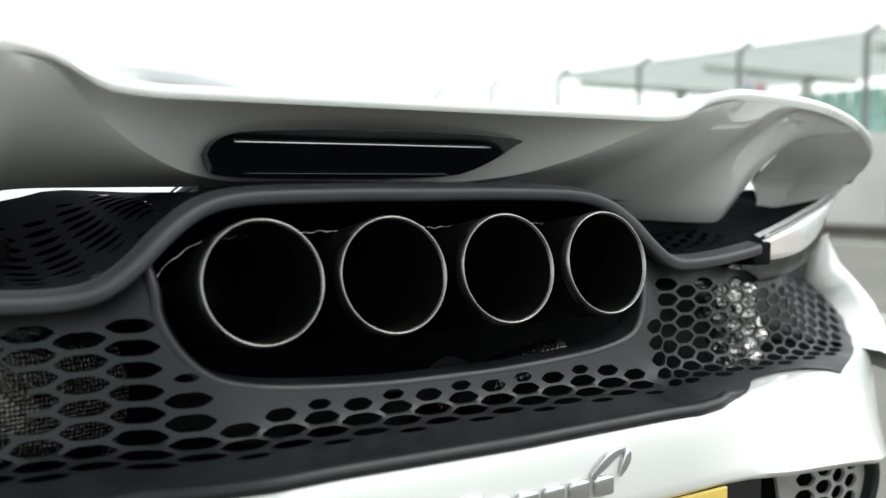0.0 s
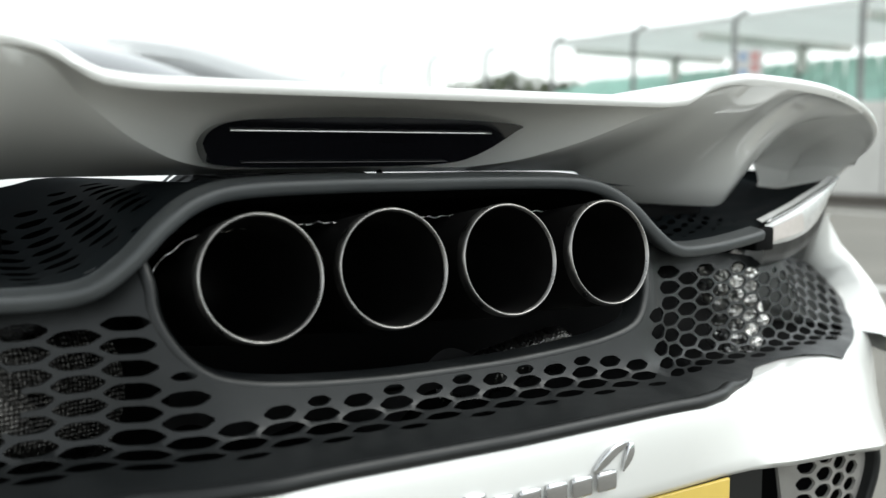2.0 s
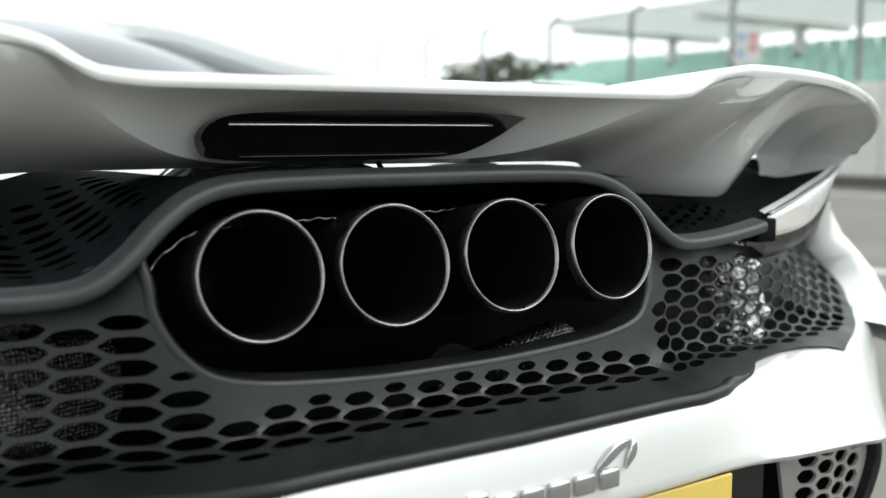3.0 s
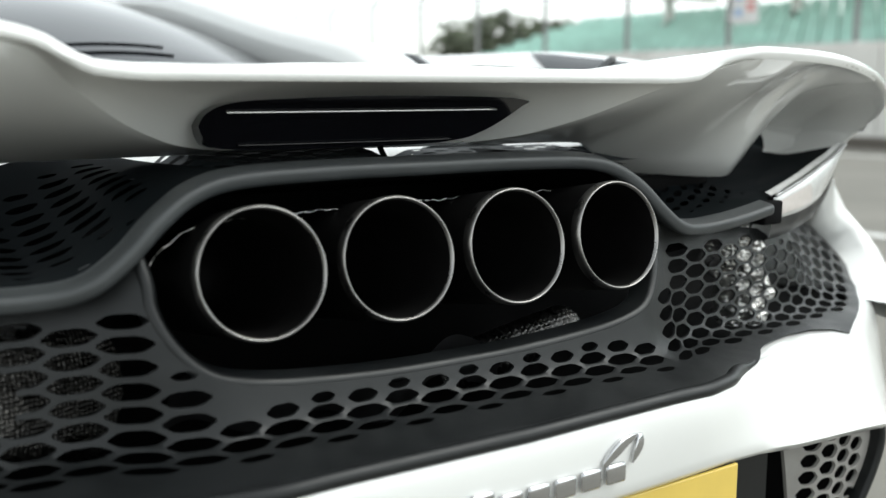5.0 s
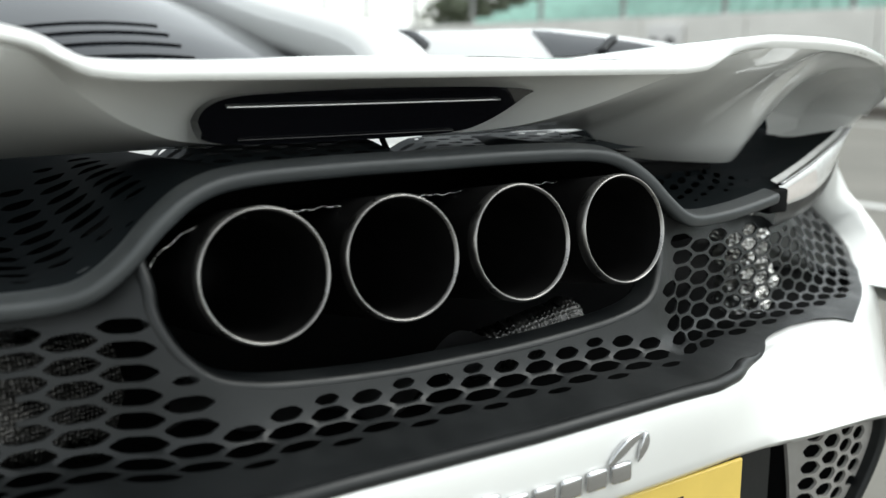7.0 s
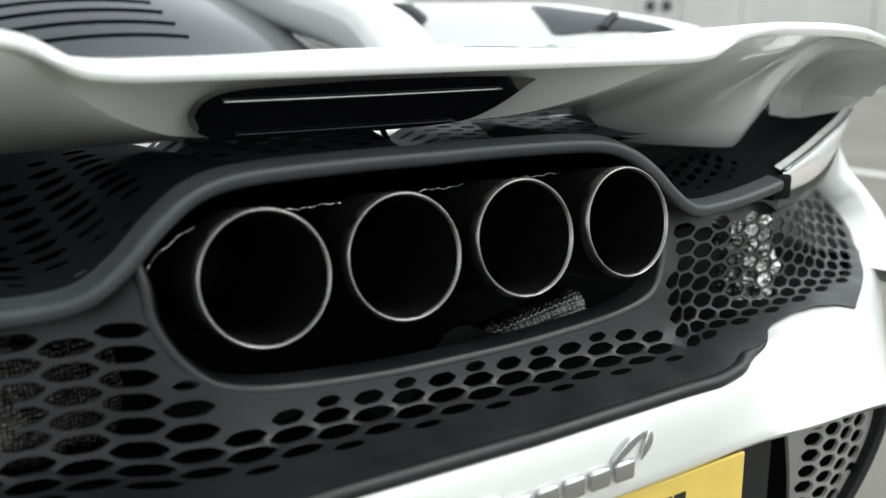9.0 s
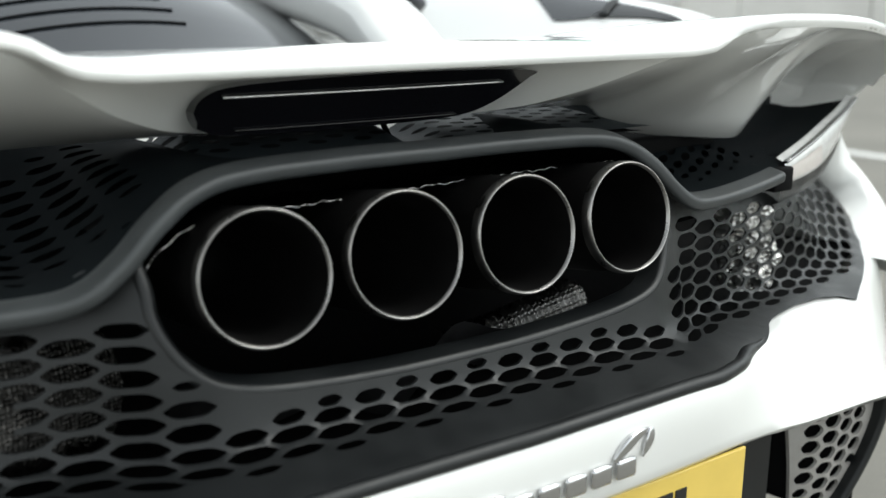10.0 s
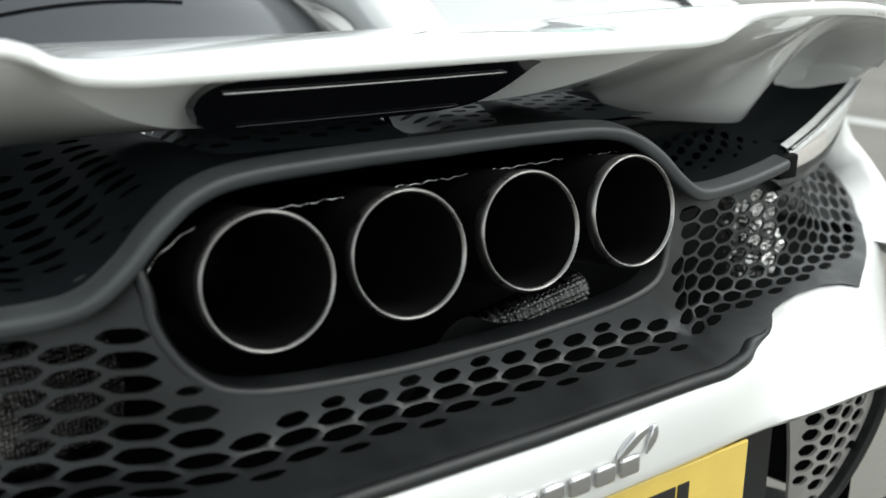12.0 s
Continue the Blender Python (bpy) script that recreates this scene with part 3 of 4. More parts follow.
# rear flanks, outboard of the bumper and panel
for s in (-1, 1):
    inner = [tail(u, v) for u, v in EDGE[3:]] + [tail(0.948, 0.13), tail(0.935, 0.15), Vector((0.885, 0.285, 0.735))]
    outer = [(0.880, 0.135, 0.535), (0.920, 0.170, 0.550), (0.960, 0.208, 0.580), (0.985, 0.248, 0.617), (0.986, 0.282, 0.652), (0.982, 0.312, 0.682), (0.962, 0.350, 0.720)]
    rows = []
    for p, q in zip(inner, [Vector(o) for o in outer]):
        rows.append([p + Vector((0, 0.012, 0)), p, p.lerp(q, 0.35) + Vector((0.004, -0.014, 0.010)), p.lerp(q, 0.7) + Vector((0.006, -0.012, 0.010)), q,
                     q + Vector((0.008, 0.06, 0.008)), Vector((0.975, 0.5, q.z + 0.04)), Vector((0.97, 1.1, q.z + 0.1)), Vector((0.955, 2.0, q.z + 0.08)), Vector((0.94, 3.2, q.z)), Vector((0.8, 4.0, q.z - 0.1))])
    base = bumper_column(0.95)[4:20]
    part("quarter_panel", grid([[Vector((s * p.x, p.y, p.z)) for p in r] for r in rows]), PAINT, car, "glossy white rear quarter panel")
    part("flank", grid([[Vector((s * (p.x + dx), p.y + dy, p.z)) for p in base] for dx, dy in ((0, 0), (0.012, 0.03), (0.02, 0.1), (0.024, 0.3), (0.02, 1.0), (0.0, 2.0), (-0.02, 3.0), (-0.16, 3.7))]), PAINT, car, "white painted body side")

# number plate in its recess
plate = new("number_plate")
plate.parent = car
part("sheet", box(-0.26, 0.26, -0.074, -0.070, 0.416, 0.5275, 0.0015), YELLOW, plate, "yellow reflective plate", smooth=False)
for x in (-0.2, -0.14, -0.08, -0.02, 0.065, 0.125):
    part("bar", box(x, x + 0.036, -0.0752, -0.0738, 0.434, 0.510), INK, plate, smooth=False)
part("bar", box(0.165, 0.179, -0.0752, -0.0738, 0.434, 0.510), INK, plate, smooth=False)
part("plate_recess", box(-0.40, 0.40, 0.0, 0.02, 0.30, 0.535), PANEL, car, smooth=False)
part("plate_backing", box(-0.265, 0.265, -0.070, -0.002, 0.409, 0.5255, 0.004), PANEL, car, smooth=False)

# chrome badge as plain shapes
badge = new("badge")
badge.parent = car
for i in range(8):
    x = -0.118 + i * 0.0275
    bm = box(x, x + 0.022, -0.0915, -0.086, 0.5525, 0.570 if i not in (0, 2) else 0.576, 0.0026)
    part("bar", bm, CHROME, badge)
sw = smooth_path([(0.072, -0.0885, 0.570), (0.083, -0.0885, 0.5795), (0.096, -0.088, 0.5865), (0.1145, -0.087, 0.590)], 6)
part("swoosh", sweep(sw, rounded(0.002, 0.0032, 0.0012), taper=lambda t: 0.25 + 1.35 * math.sin(math.pi * min(1, t * 1.05 + 0.02)) ** 0.7), CHROME, badge)
sw = smooth_path([(0.1145, -0.087, 0.590), (0.1115, -0.088, 0.579), (0.105, -0.0885, 0.566)], 6)
part("swoosh", sweep(sw, rounded(0.002, 0.0034, 0.0012), taper=lambda t: 0.35 + 1.0 * math.sin(math.pi * min(1, t + 0.08))), CHROME, badge)

# side grilles low in the bumper
for s in (-1, 1):
    ol = [(0.462, 0.355), (0.490, 0.335), (0.522, 0.355), (0.552, 0.405), (0.570, 0.455), (0.570, 0.488), (0.55, 0.505), (0.50, 0.507), (0.45, 0.506), (0.434, 0.502)]
    gh = lattice(ol, 0.0235, 0.0205, 0.0125, 0.0085, 0.009, 0.016, low=0.6)
    side = lambda u, v, s=s: Vector((s * u, 0.004 + 0.9 * max(0, 0.5 - u) ** 1.3 - 0.02 * math.sin((v - 0.33) * 9), v))
    sharpen(part("side_grille", perforated(ol, gh, side, 0.004), GRILLE, car, "worn grey plastic grille with round-cornered holes"), 40)
    rp = smooth_path([side(u, v) + Vector((0, -0.003, 0)) for u, v in ol[1:9]], 5)
    part("grille_rim", sweep(rp, rounded(0.012, 0.006, 0.005)), PANEL, car)
    part("recess_wall", grid([[(s * x, y, z) for z in (0.28, 0.40, 0.52)] for x, y in ((0.285, 0.012), (0.34, 0.02), (0.40, 0.055), (0.45, 0.05))]), PANEL, car, "dark plastic wall between plate and grille")
    # black sheet added so the grille holes read as shade
    part("grille_dark_sheet", grid([[(s * x, y, z) for z in (0.28, 0.52)] for x, y in ((0.39, 0.06), (0.42, 0.16), (0.6, 0.14), (0.62, 0.03))]), BLACK, car)
part("diffuser", grid([[(x, y, z) for y, z in ((0.0, 0.30), (0.02, 0.24), (0.5, 0.14))] for x in np.linspace(-0.7, 0.7, 9)]), PANEL, car)

# perforated gloss deck under the wing
TRIM_Z = [(x, z) for x, y, z in TRIM_R] + [(0.50, 0.747), (0.60, 0.757), (0.80, 0.785)]
TRIM_Y = [(x, y) for x, y, z in TRIM_R] + [(0.50, 0.092), (0.60, 0.13), (0.80, 0.21)]


def deck(u, v):
    a = abs(u)
    slope = interp(((0, -0.17), (0.14, -0.14), (0.175, -0.035), (0.22, 0.026), (0.30, 0.218), (0.8, 0.2)), a)
    y = interp(TRIM_Y, a) + v
    dip = math.sin(math.pi * min(1.0, v / 0.28)) * min(1.0, max(0.0, (a - 0.24) / 0.08))
    return Vector((u, y, interp(TRIM_Z, a) + 0.0045 + slope * v - 0.022 * dip))


DO = [(-0.78, 0.0), (0.78, 0.0), (0.78, 0.26), (0.45, 0.275), (0.28, 0.285), (-0.28, 0.285), (-0.45, 0.275), (-0.78, 0.26)]
dh = []
for hole in lattice(DO, 0.030, 0.0230, 0.0135, 0.0060, 0.045, 0.08, where=lambda u, v: 0.225 < abs(u) < 0.52, low=0.5):
    cu = sum(q[0] for q in hole) / len(hole)
    dh.append([(u, v + math.copysign(0.5, cu) * (u - cu)) for u, v in hole])
dp = perforated(DO, dh, deck, 0.0, step=0.02, fill=0.02)
bmesh.ops.remove_doubles(dp, verts=dp.verts, dist=1e-6)
part("deck", dp, DECK, car, "dark glossy perforated deck below the wing")
# black sheet added under the deck to darken its holes
part("deck_dark_sheet", grid([[deck(u, v) + Vector((0, 0.0, dz)) for v, dz in ((0.04, -0.04), (0.15, -0.05), (0.25, -0.05), (0.256, -0.003))] for u in np.linspace(-0.78, 0.78, 41)]), BLACK, car)

# two raised mesh panels in the middle of the deck, a narrow gap between them, white body beyond
def mesh_panel(x0, x1, rise, end):
    """A perforated panel that climbs forward from the deck; its ends slope down."""
    def skin(u, v):
        fall = min(1.0, max(0.0, (u - x0) / end[0]), max(0.0, (x1 - u) / end[1]))
        fall = fall * fall * (3 - 2 * fall)
        return Vector((u, 0.150 + v, 0.7995 - 0.05 * v + rise * fall * (v / 0.13) ** 0.8))
    ol = [(x0, 0.0), (x1, 0.0), (x1, 0.13), (x0, 0.13)]
    hh = lattice(ol, 0.0235, 0.0235, 0.0105, 0.0048, 0.012, 0.02, where=lambda u, v: v > 0.03, low=0.7)
    sheet = perforated(ol, hh, skin, 0.0, fill=0.012)
    bmesh.ops.remove_doubles(sheet, verts=sheet.verts, dist=1e-6)
    part("deck_mesh", sheet, MESH, car, "dark satin mesh panel rising under the wing")
    # same added black backing, gives the mesh holes their shade
    part("mesh_dark_sheet", grid([[skin(u, v) + Vector((0, 0.001, -0.006)) for v in (0.005, 0.03, 0.05, 0.08, 0.105, 0.129)] for u in np.linspace(x0 + 0.004, x1 - 0.004, 24)]), BLACK, car)


mesh_panel(-0.20, 0.044, 0.031, (0.055, 0.004))
mesh_panel(0.062, 0.345, 0.0185, (0.055, 0.03))
part("deck_upright", sweep([Vector((0.0455, 0.20, 0.79)), Vector((0.0465, 0.245, 0.835))], rounded(0.004, 0.0012, 0.001), Vector((0, 1, 0))), BLACK, car, "dark upright edge beside the gap")
for s in (-1, 1):
    part("deck_panel", grid([[(s * x, y, z) for y, z in ((0.372, 0.780), (0.378, 0.795), (0.40, 0.803), (0.46, 0.815), (0.56, 0.830), (0.62, 0.838))] for x in np.linspace(0.085, 0.56, 12)]), PAINT, car, "white painted body panel under the wing")
# made-up panel, stops light coming through from ahead of the wing
part("deck_light_block", box(-0.085, 0.085, 0.44, 0.455, 0.70, 0.845, 0.004), BLACK, car, "added black panel blocking light under the wing")
for s in (-1, 1):
    # invented dark filler, hides the bright gap seen through the tip arch
    part("tip_gap_filler", box(min(s * 0.54, s * 0.86), max(s * 0.54, s * 0.86), 0.385, 0.40, 0.70, 0.868, 0.004), DECK, car, "added dark filler standing in for shade under the wing tip")
    part("wing_foot", box(min(s * 0.33, s * 0.535), max(s * 0.33, s * 0.535), 0.218, 0.29, 0.735, 0.772, 0.006), BLACK, car, "black foot of the wing")

# ---- wing ----
LIP_Z = ((0, 0.890), (0.25, 0.890), (0.29, 0.893), (0.33, 0.911), (0.37, 0.917), (0.45, 0.916), (0.55, 0.911), (0.64, 0.902), (0.70, 0.893), (0.75, 0.879), (0.785, 0.862), (0.805, 0.842), (0.81, 0.825))
LIP_Y = ((0, 0.02), (0.3, 0.02), (0.36, 0.005), (0.5, 0.022), (0.6, 0.05), (0.7, 0.088), (0.77, 0.12), (0.80, 0.15), (0.81, 0.18))
CREASE_Z = ((0, 0.822), (0.13, 0.822), (0.18, 0.828), (0.235, 0.846), (0.29, 0.876), (0.33, 0.900), (0.36, 0.908))
CREASE_Y = ((0, 0.215), (0.13, 0.20), (0.18, 0.175), (0.235, 0.135), (0.29, 0.08), (0.33, 0.025), (0.36, 0.007))
BOT_Z = ((0, 0.818), (0.13, 0.8175), (0.30, 0.8165), (0.333, 0.8145), (0.345, 0.807), (0.360, 0.793), (0.40, 0.779), (0.455, 0.772), (0.518, 0.7693), (0.524, 0.770), (0.55, 0.791), (0.575, 0.816), (0.60, 0.839), (0.625, 0.857), (0.65, 0.870), (0.675, 0.880))
BOT_Y = ((0, 0.235), (0.15, 0.235), (0.36, 0.238), (0.45, 0.222), (0.522, 0.18), (0.675, 0.17))


def wing_top(a):
    ly, lz = interp(LIP_Y, a), interp(LIP_Z, a)
    front_y = interp(((0, 0.335), (0.5, 0.36), (0.7, 0.35), (0.81, 0.27)), a)
    pts = []
    for t in np.linspace(1, 0, 9):
        pts.append((ly + 0.004 + (front_y - ly) * t, lz + 0.004 + 0.004 * math.sin(math.pi * t) * min(1, (0.82 - a) * 5) + (min(lz, 0.884) - 0.002 - lz) * t))
    return ly, lz, front_y, pts + [(ly, lz + 0.001), (ly - 0.001, lz - 0.004), (ly + 0.002, lz - 0.007)]


def wing_section(x):
    a = abs(x)
    ly, lz, _, pts = wing_top(a)
    cy, cz = interp(CREASE_Y, a), interp(CREASE_Z, a)
    cy = max(cy, ly + 0.003) if a > 0.3 else cy
    cz = min(cz, lz - 0.0095)
    for t in (0.08, 0.16, 0.28, 0.4, 0.55, 0.7, 0.85, 1.0):
        bow = 0.046 * math.sin(math.pi * t ** 0.8) * max(0, 1 - (a / 0.36) ** 3)
        pts.append((ly + 0.002 + (cy - ly - 0.002) * t + bow * 0.7, lz - 0.009 + (cz - lz + 0.009) * t + bow * 0.85))
    by, bz = interp(BOT_Y, a), interp(BOT_Z, a)
    bend = interp(((0, 0), (0.14, 0), (0.25, -0.004), (0.34, -0.008), (0.42, 0.0), (0.47, 0.012), (0.52, 0.026), (0.60, 0.014), (0.675, 0.0)), a)
    for t in (0.06, 0.14, 0.24, 0.36, 0.48, 0.6, 0.72, 0.86, 1.0):
        bow = bend * math.sin(math.pi * t ** 0.72)
        pts.append((cy + (by - cy) * t + bow * 0.45, cz + (bz - cz) * t + bow))
    pts += [(by + 0.004, bz - 0.001), (by + 0.010, bz + 0.006), (by + 0.03, bz + 0.03)]
    return [Vector((x, y, z)) for y, z in pts]


TIP_RIM = [(0.811, 0.190, 0.810), (0.806, 0.205, 0.797), (0.795, 0.225, 0.787), (0.77, 0.25, 0.780), (0.72, 0.29, 0.774)]
THROAT = Vector((0.775, 0.335, 0.822))


def tip_section(s, rim, top):
    """One rib of the hollow wing tip: the outer skin, the rolled rim and the scooped underside that runs forward to the throat."""
    rim = Vector(rim)
    pts = [Vector((rim.x, y, z)) for y, z in top]
    for t in (0.05, 0.14, 0.26, 0.4, 0.55, 0.7, 0.84, 0.95, 1.0):
        p = rim.lerp(THROAT, t)
        hollow = math.sin(math.pi * t ** 0.75)
        pts.append(p + Vector((0.028 * hollow, 0.010 * hollow, 0.012 * hollow * min(1, max(0, (rim.z - 0.80) * 14)))))
    return [Vector((s * p.x, p.y, p.z)) for p in pts]


wx = sorted({round(s * q, 4) for s in (-1, 1) for q in list(np.linspace(0, 0.675, 68)) + [0.515, 0.518, 0.521, 0.524, 0.527]})
wing_rows = [wing_section(x) for x in wx]
wing = new("wing")
wing.parent = car
skin = sharpen(part("skin", grid(wing_rows), PAINT, wing, "glossy white wing skin"), 62)
count = len(wing_rows[0])
for e in skin.data.edges:
    if all(q % count == 19 for q in e.vertices) and abs(skin.data.vertices[e.vertices[0]].co.x) < 0.345:
        e.use_edge_sharp = True
for s in (-1, 1):
    ribs = []
    for q in list(np.linspace(0.52, 0.77, 18)) + [0.785, 0.795, 0.802, 0.807, 0.81]:
        ly, lz, _, top = wing_top(q)
        ribs.append(tip_section(s, (q, ly + 0.002, lz - 0.008), top))
    for p in smooth_path([(0.81, 0.182, 0.818)] + TIP_RIM, 3)[1:]:
        ribs.append(tip_section(s, p, [(p.y + 0.10 - 0.0083 * k, p.z + 0.006 * math.sin(k * 0.26)) for k in range(12)]))
    part("tip", grid(ribs), PAINT, wing, "curved white hollow wing tip")

# high brake lamp in the wing
lamp = new("brake_light")
lamp.parent = car
lo = [(-0.176, 0.846), (-0.170, 0.857), (-0.150, 0.8655), (-0.10, 0.869), (0.0, 0.8715), (0.12, 0.870), (0.172, 0.866), (0.165, 0.860), (0.14, 0.845), (0.115, 0.834), (0.09, 0.828), (0.04, 0.825), (-0.08, 0.824), (-0.152, 0.826), (-0.169, 0.834)]
lo = [(p.x, p.y) for p in smooth_path([(a, b, 0) for a, b in lo + lo[:1]], 4)[:-1]]
face = lambda u, v: Vector((u, 0.135 + 0.2 * u * u + (0.87 - v) * 0.35, v))
sharpen(part("lens", perforated(lo, [], face, 0.03, fill=0.01), GLOSS, lamp, "black glossy lens of an unlit brake light"), 30)
part("lens_strip", sweep([face(u, 0.8575) + Vector((0, -0.001, 0)) for u in np.linspace(-0.153, 0.130, 30)], rounded(0.0022, 0.0011, 0.0008)), SILVER, lamp, "thin silver line along the lens")
part("lens_strip", sweep([face(u, 0.829) + Vector((0, -0.001, 0)) for u in np.linspace(-0.14, 0.08, 30)], rounded(0.002, 0.0008, 0.0006)), GLOSS, lamp)

# tail lamps
for s in (-1, 1):
    tl = new("tail_lamp")
    tl.parent = car
    n = 16
    low = smooth_path([(s * 0.511, 0.094, 0.7245), (s * 0.60, 0.122, 0.726), (s * 0.675, 0.15, 0.736), (s * 0.74, 0.178, 0.757), (s * 0.785, 0.199, 0.785)], 5)
    top = smooth_path([(s * 0.498, 0.086, 0.753), (s * 0.58, 0.112, 0.766), (s * 0.66, 0.143, 0.778), (s * 0.73, 0.170, 0.789), (s * 0.79, 0.196, 0.800)], 5)
    part("lens", grid([[a, a.lerp(b, 0.5) + Vector((0, -0.004, 0)), b, b + Vector((0, 0.012, 0.004))] for a, b in zip(low, top)]), LENS, tl, "slim clear and silver lamp lens")
    part("lamp_base", grid([[p + Vector((0, 0.002, 0.0)), p + Vector((0, 0.004, -0.012)), p + Vector((s * 0.006, 0.010, -0.024)), p + Vector((s * 0.01, 0.03, -0.034))] for p in low]), PANEL, tl, "dark plastic below the lens")
    part("reflector", grid([[a.lerp(b, 0.18) + Vector((0, -0.0052, 0)), a.lerp(b, 0.5) + Vector((0, -0.0062, 0)), a.lerp(b, 0.74) + Vector((0, -0.005, 0))] for a, b in list(zip(low, top))[1:8]]), CLEAR, tl, "pale pinkish reflector strip")
    part("bezel", sweep([p + Vector((0, -0.002, 0.001)) for p in top], rounded(0.003, 0.0018, 0.001)), CHROME, tl, "bright chrome edge")
    part("shelf", grid([[b + Vector((0, 0.004, 0.0)), b + Vector((s * -0.03, 0.05, -0.012)), b + Vector((s * -0.05, 0.10, -0.022)), b + Vector((s * -0.06, 0.2, 0.0))] for b in top[3:]]), DECK, tl, "gloss black shelf above the lens")
    part("lamp_end", box(min(s * 0.474, s * 0.507), max(s * 0.474, s * 0.507), 0.078, 0.12, 0.721, 0.749, 0.003), BLACK, tl)

# ---- upper body ahead of the wing ----
def mound(name, x0, x1, y0, y1, height, mat, label, nx=24, ny=30):
    return part(name, grid([[(x0 + (x1 - x0) * i / nx, y0 + (y1 - y0) * j / ny, height(x0 + (x1 - x0) * i / nx, y0 + (y1 - y0) * j / ny)) for j in range(ny + 1)] for i in range(nx + 1)]), mat, car, label)


def cover_z(x, y):
    return interp(((0.42, 0.79), (0.7, 0.85), (1.0, 0.945), (1.5, 1.06), (2.0, 1.13), (2.4, 1.14)), y) - 0.55 * x * x


mound("engine_cover", -0.39, 0.39, 0.56, 2.2, cover_z, GLASS, "dark glossy engine cover with louvre slots")
for k in range(1, 5):
    y = 0.80 + k * 0.055
    part("louvre", sweep([Vector((x, y + 0.05 * x * x, cover_z(x, y + 0.05 * x * x) + 0.001)) for x in np.linspace(-0.25, 0.085, 16)], rounded(0.003, 0.0016, 0.001)), BLACK, car, "dark curved louvre slot")
for s in (-1, 1):
    part("buttress", sweep(smooth_path([(s * 0.37, 0.58, 0.77), (s * 0.40, 0.75, 0.85), (s * 0.42, 0.9, 0.905), (s * 0.42, 1.25, 0.96), (s * 0.42, 1.8, 1.06), (s * 0.36, 2.3, 1.13)], 6), rounded(0.045, 0.06, 0.03), Vector((0, 0, 1))), PAINT, car, "white flying buttress")
    ridge = ((0.36, 0.03), (0.47, 0.125), (0.56, 0.143), (0.70, 0.158), (0.85, 0.170), (1.2, 0.172), (2.0, 0.19))
    hz = lambda x, y: 0.78 + interp(ridge, y) * math.exp(-((abs(x) - 0.78) / 0.23) ** 2) - 1.0 * max(0, abs(x) - 0.88) ** 1.2
    mound("haunch", s * 0.44, s * 0.965, 0.36, 2.0, hz, PAINT, "white rear haunch")
    wide = lambda y: 0.085 * (min((y - 0.42) / 0.25, (0.84 - y) / 0.17) if 0.42 < y < 0.84 else 0)
    pane = lambda y, q, lift: Vector((s * (0.735 - wide(y) * (1 - q)), y, hz(0.735 - wide(y) * (1 - q), y) + lift))
    part("side_window", grid([[pane(y, i / 5, 0.003) for y in np.linspace(0.425, 0.606, 9)] for i in range(6)]), DARKGLASS, car, "black quarter window")
    part("side_window", grid([[pane(y, i / 5, 0.003) for y in np.linspace(0.609, 0.835, 11)] for i in range(6)]), GLASS, car, "dark quarter window reflecting the sky")
    part("window_bar", sweep([pane(0.585 + 0.03 * q, q, 0.006) for q in np.linspace(0, 1, 8)], rounded(0.007, 0.003, 0.002), Vector((0, 1, 0.2))), PANEL, car, "dark bar between the quarter windows")
    # small shoulder ahead of the buttress with a two-pane window
    dome = lambda a, b: Vector((s * (0.66 + 0.105 * math.cos(a) * math.cos(b)), 1.36 + 0.30 * math.sin(a) * math.cos(b), 0.865 + 0.115 * math.sin(b)))
    part("shoulder", grid([[dome(a, b) for b in np.linspace(-0.2, math.pi / 2, 14)] for a in np.linspace(0, 2 * math.pi, 41)[:-1]], close_u=True), PAINT, car, "white rounded shoulder beside the cabin")
    lifted = lambda a, b: dome(a, b) + Vector((0, -0.004, 0.003))
    for a0, a1, b0, b1 in ((-2.35, -2.05, 0.55, 0.80), (-1.93, -1.30, 0.30, 0.82)):
        part("shoulder_window", grid([[lifted(a0 + (a1 - a0) * p / 6, b0 + (b1 - b0) * q / 6) for q in range(7)] for p in range(7)]), DARKGLASS, car, "small black window pane")
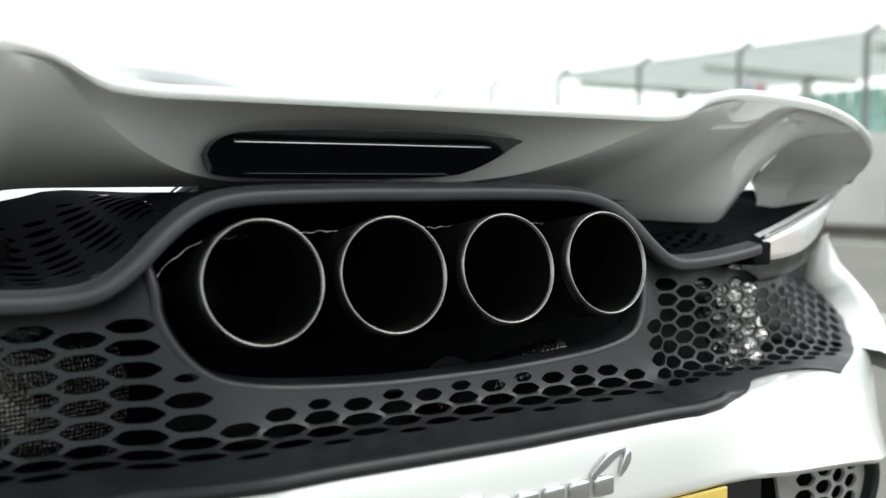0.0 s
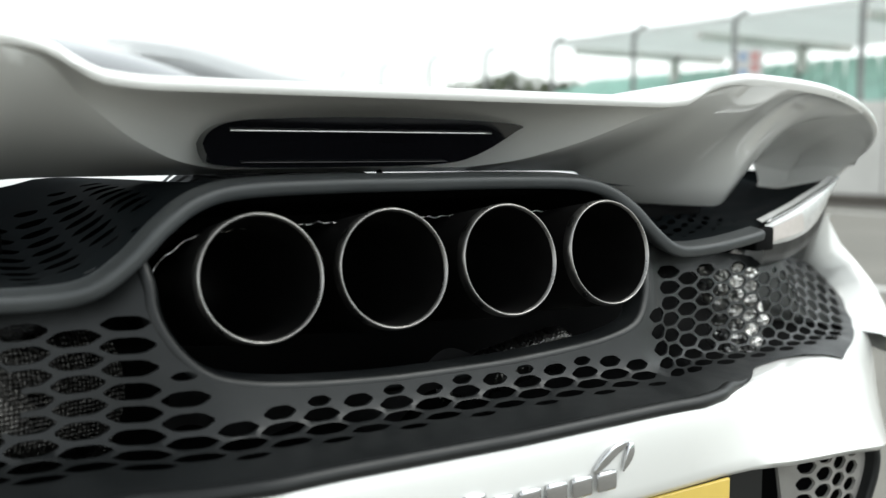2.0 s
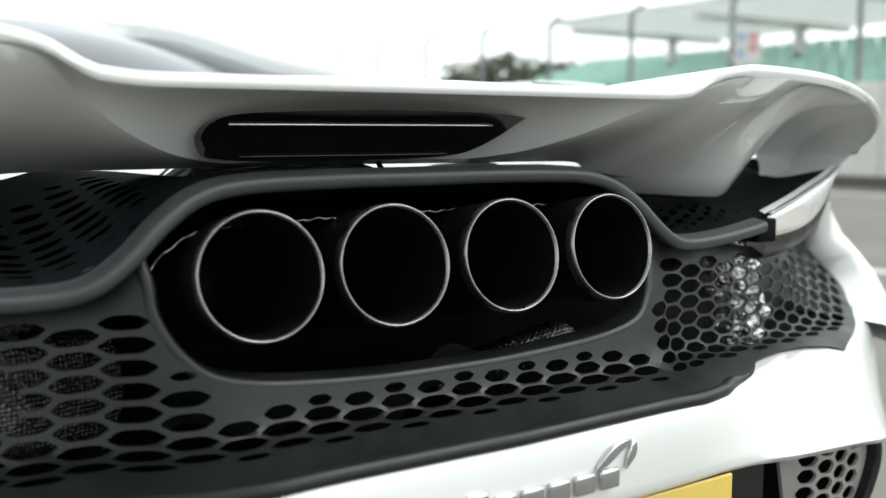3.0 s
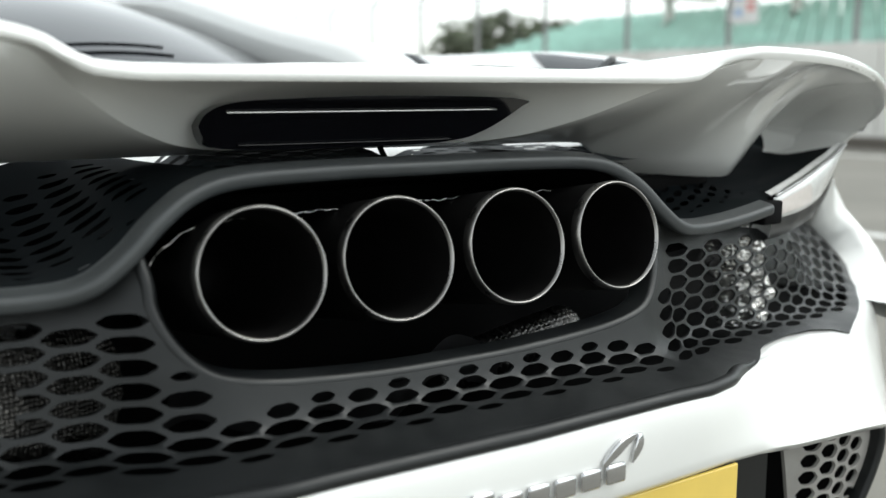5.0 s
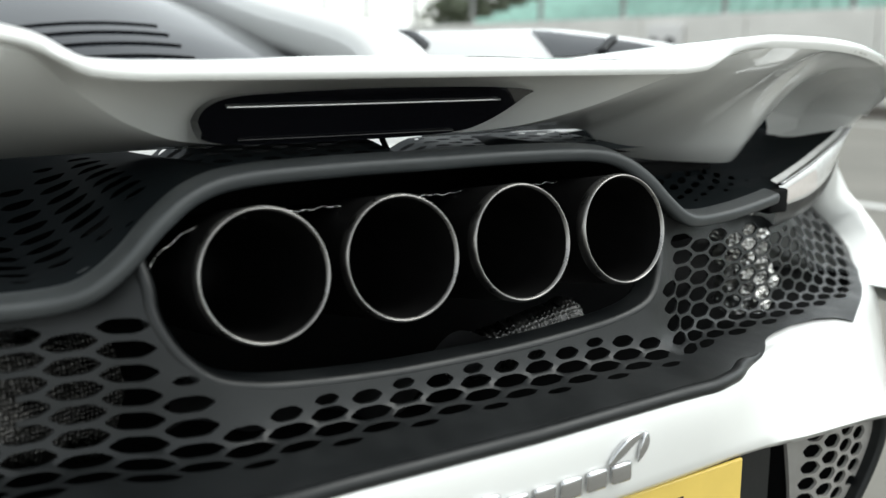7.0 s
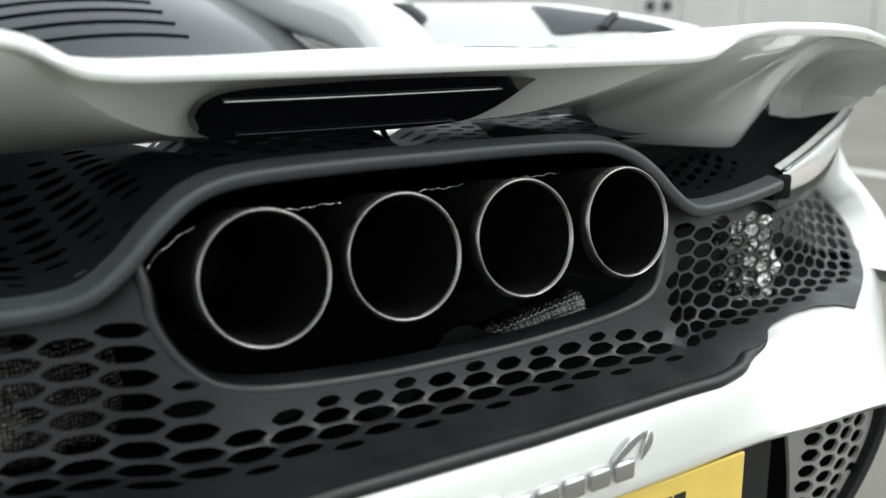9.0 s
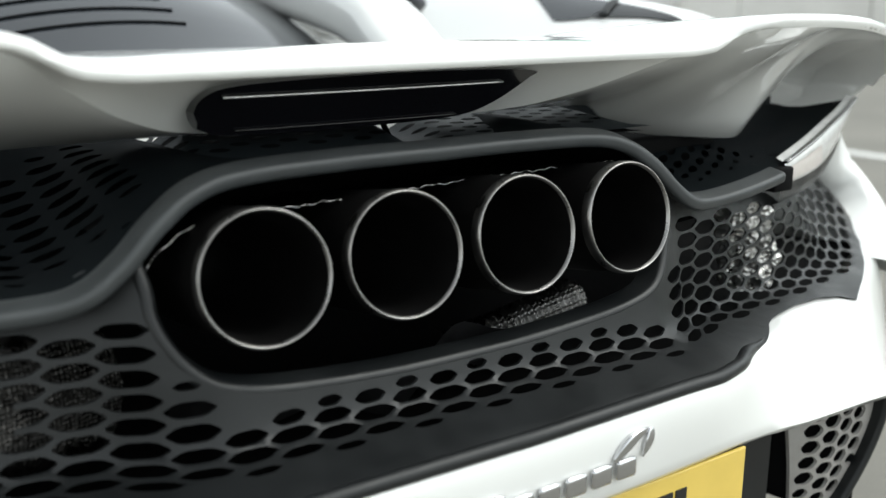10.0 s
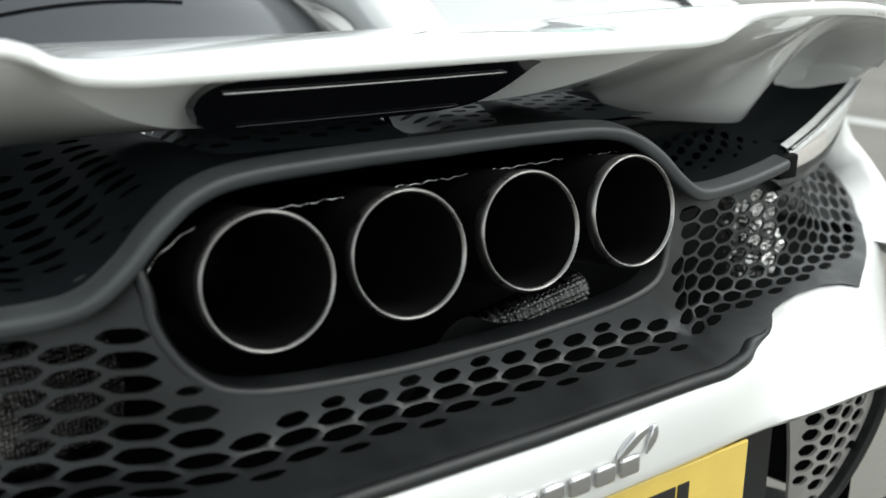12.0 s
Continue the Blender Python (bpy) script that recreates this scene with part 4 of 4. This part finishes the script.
mound("cabin_roof", -0.55, 0.55, 2.1, 3.6, lambda x, y: 1.14 - 0.35 * x * x - 0.12 * max(0, y - 2.6) ** 1.5, PAINT, "white cabin roof")
mound("bonnet", -0.9, 0.9, 3.3, 4.3, lambda x, y: 0.92 - 0.25 * (y - 3.3) - 0.15 * x * x, PAINT, "white front bonnet")
for s in (-1, 1):
    part("cabin_side", grid([[(s * (0.975 - 0.43 * t ** 1.3), 2.0 + 1.55 * q, 0.78 + (1.03 - 0.10 * max(0, q - 0.5) * 2 - 0.78) * t) for q in np.linspace(0, 1, 9)] for t in np.linspace(0, 1, 6)]), GLASS, car, "dark side window")
    part("sill", grid([[(s * (0.95 + 0.02 * math.sin(3 * t)), 1.2 + 1.9 * q, 0.16 + 0.66 * t) for q in np.linspace(0, 1, 9)] for t in np.linspace(0, 1, 6)]), PAINT, car, "white door skin")
part("windscreen", grid([[(x, 3.55 + 0.4 * t - 0.25 * x * x, 1.03 - 0.14 * t - 0.2 * x * x * (1 - t)) for x in np.linspace(-0.6, 0.6, 9)] for t in np.linspace(0, 1, 5)]), GLASS, car, "dark windscreen")
part("floor_pan", box(-0.9, 0.9, 0.3, 4.2, 0.13, 0.2, 0.02), PANEL, car, smooth=False)
for s in (-1, 1):
    for y in (0.75, 3.42):
        wh = new("wheel")
        wh.parent = car
        cx = s * 0.82
        ring = [(0.19, -0.14), (0.2, -0.15), (0.31, -0.15), (0.335, -0.12), (0.34, 0), (0.335, 0.12), (0.31, 0.15), (0.2, 0.15)]
        part("tyre", grid([[(cx + w, y + r * math.cos(a), 0.34 + r * math.sin(a)) for r, w in ring] for a in np.linspace(0, 2 * math.pi, 41)[:-1]], close_u=True), TYRE, wh)
        part("rim", grid([[(cx + w, y + r * math.cos(a), 0.34 + r * math.sin(a)) for r, w in ((0.02, s * 0.1), (0.19, s * 0.08), (0.205, s * 0.13), (0.205, -s * 0.13), (0.02, -s * 0.1))] for a in np.linspace(0, 2 * math.pi, 41)[:-1]], close_u=True), SILVER, wh)
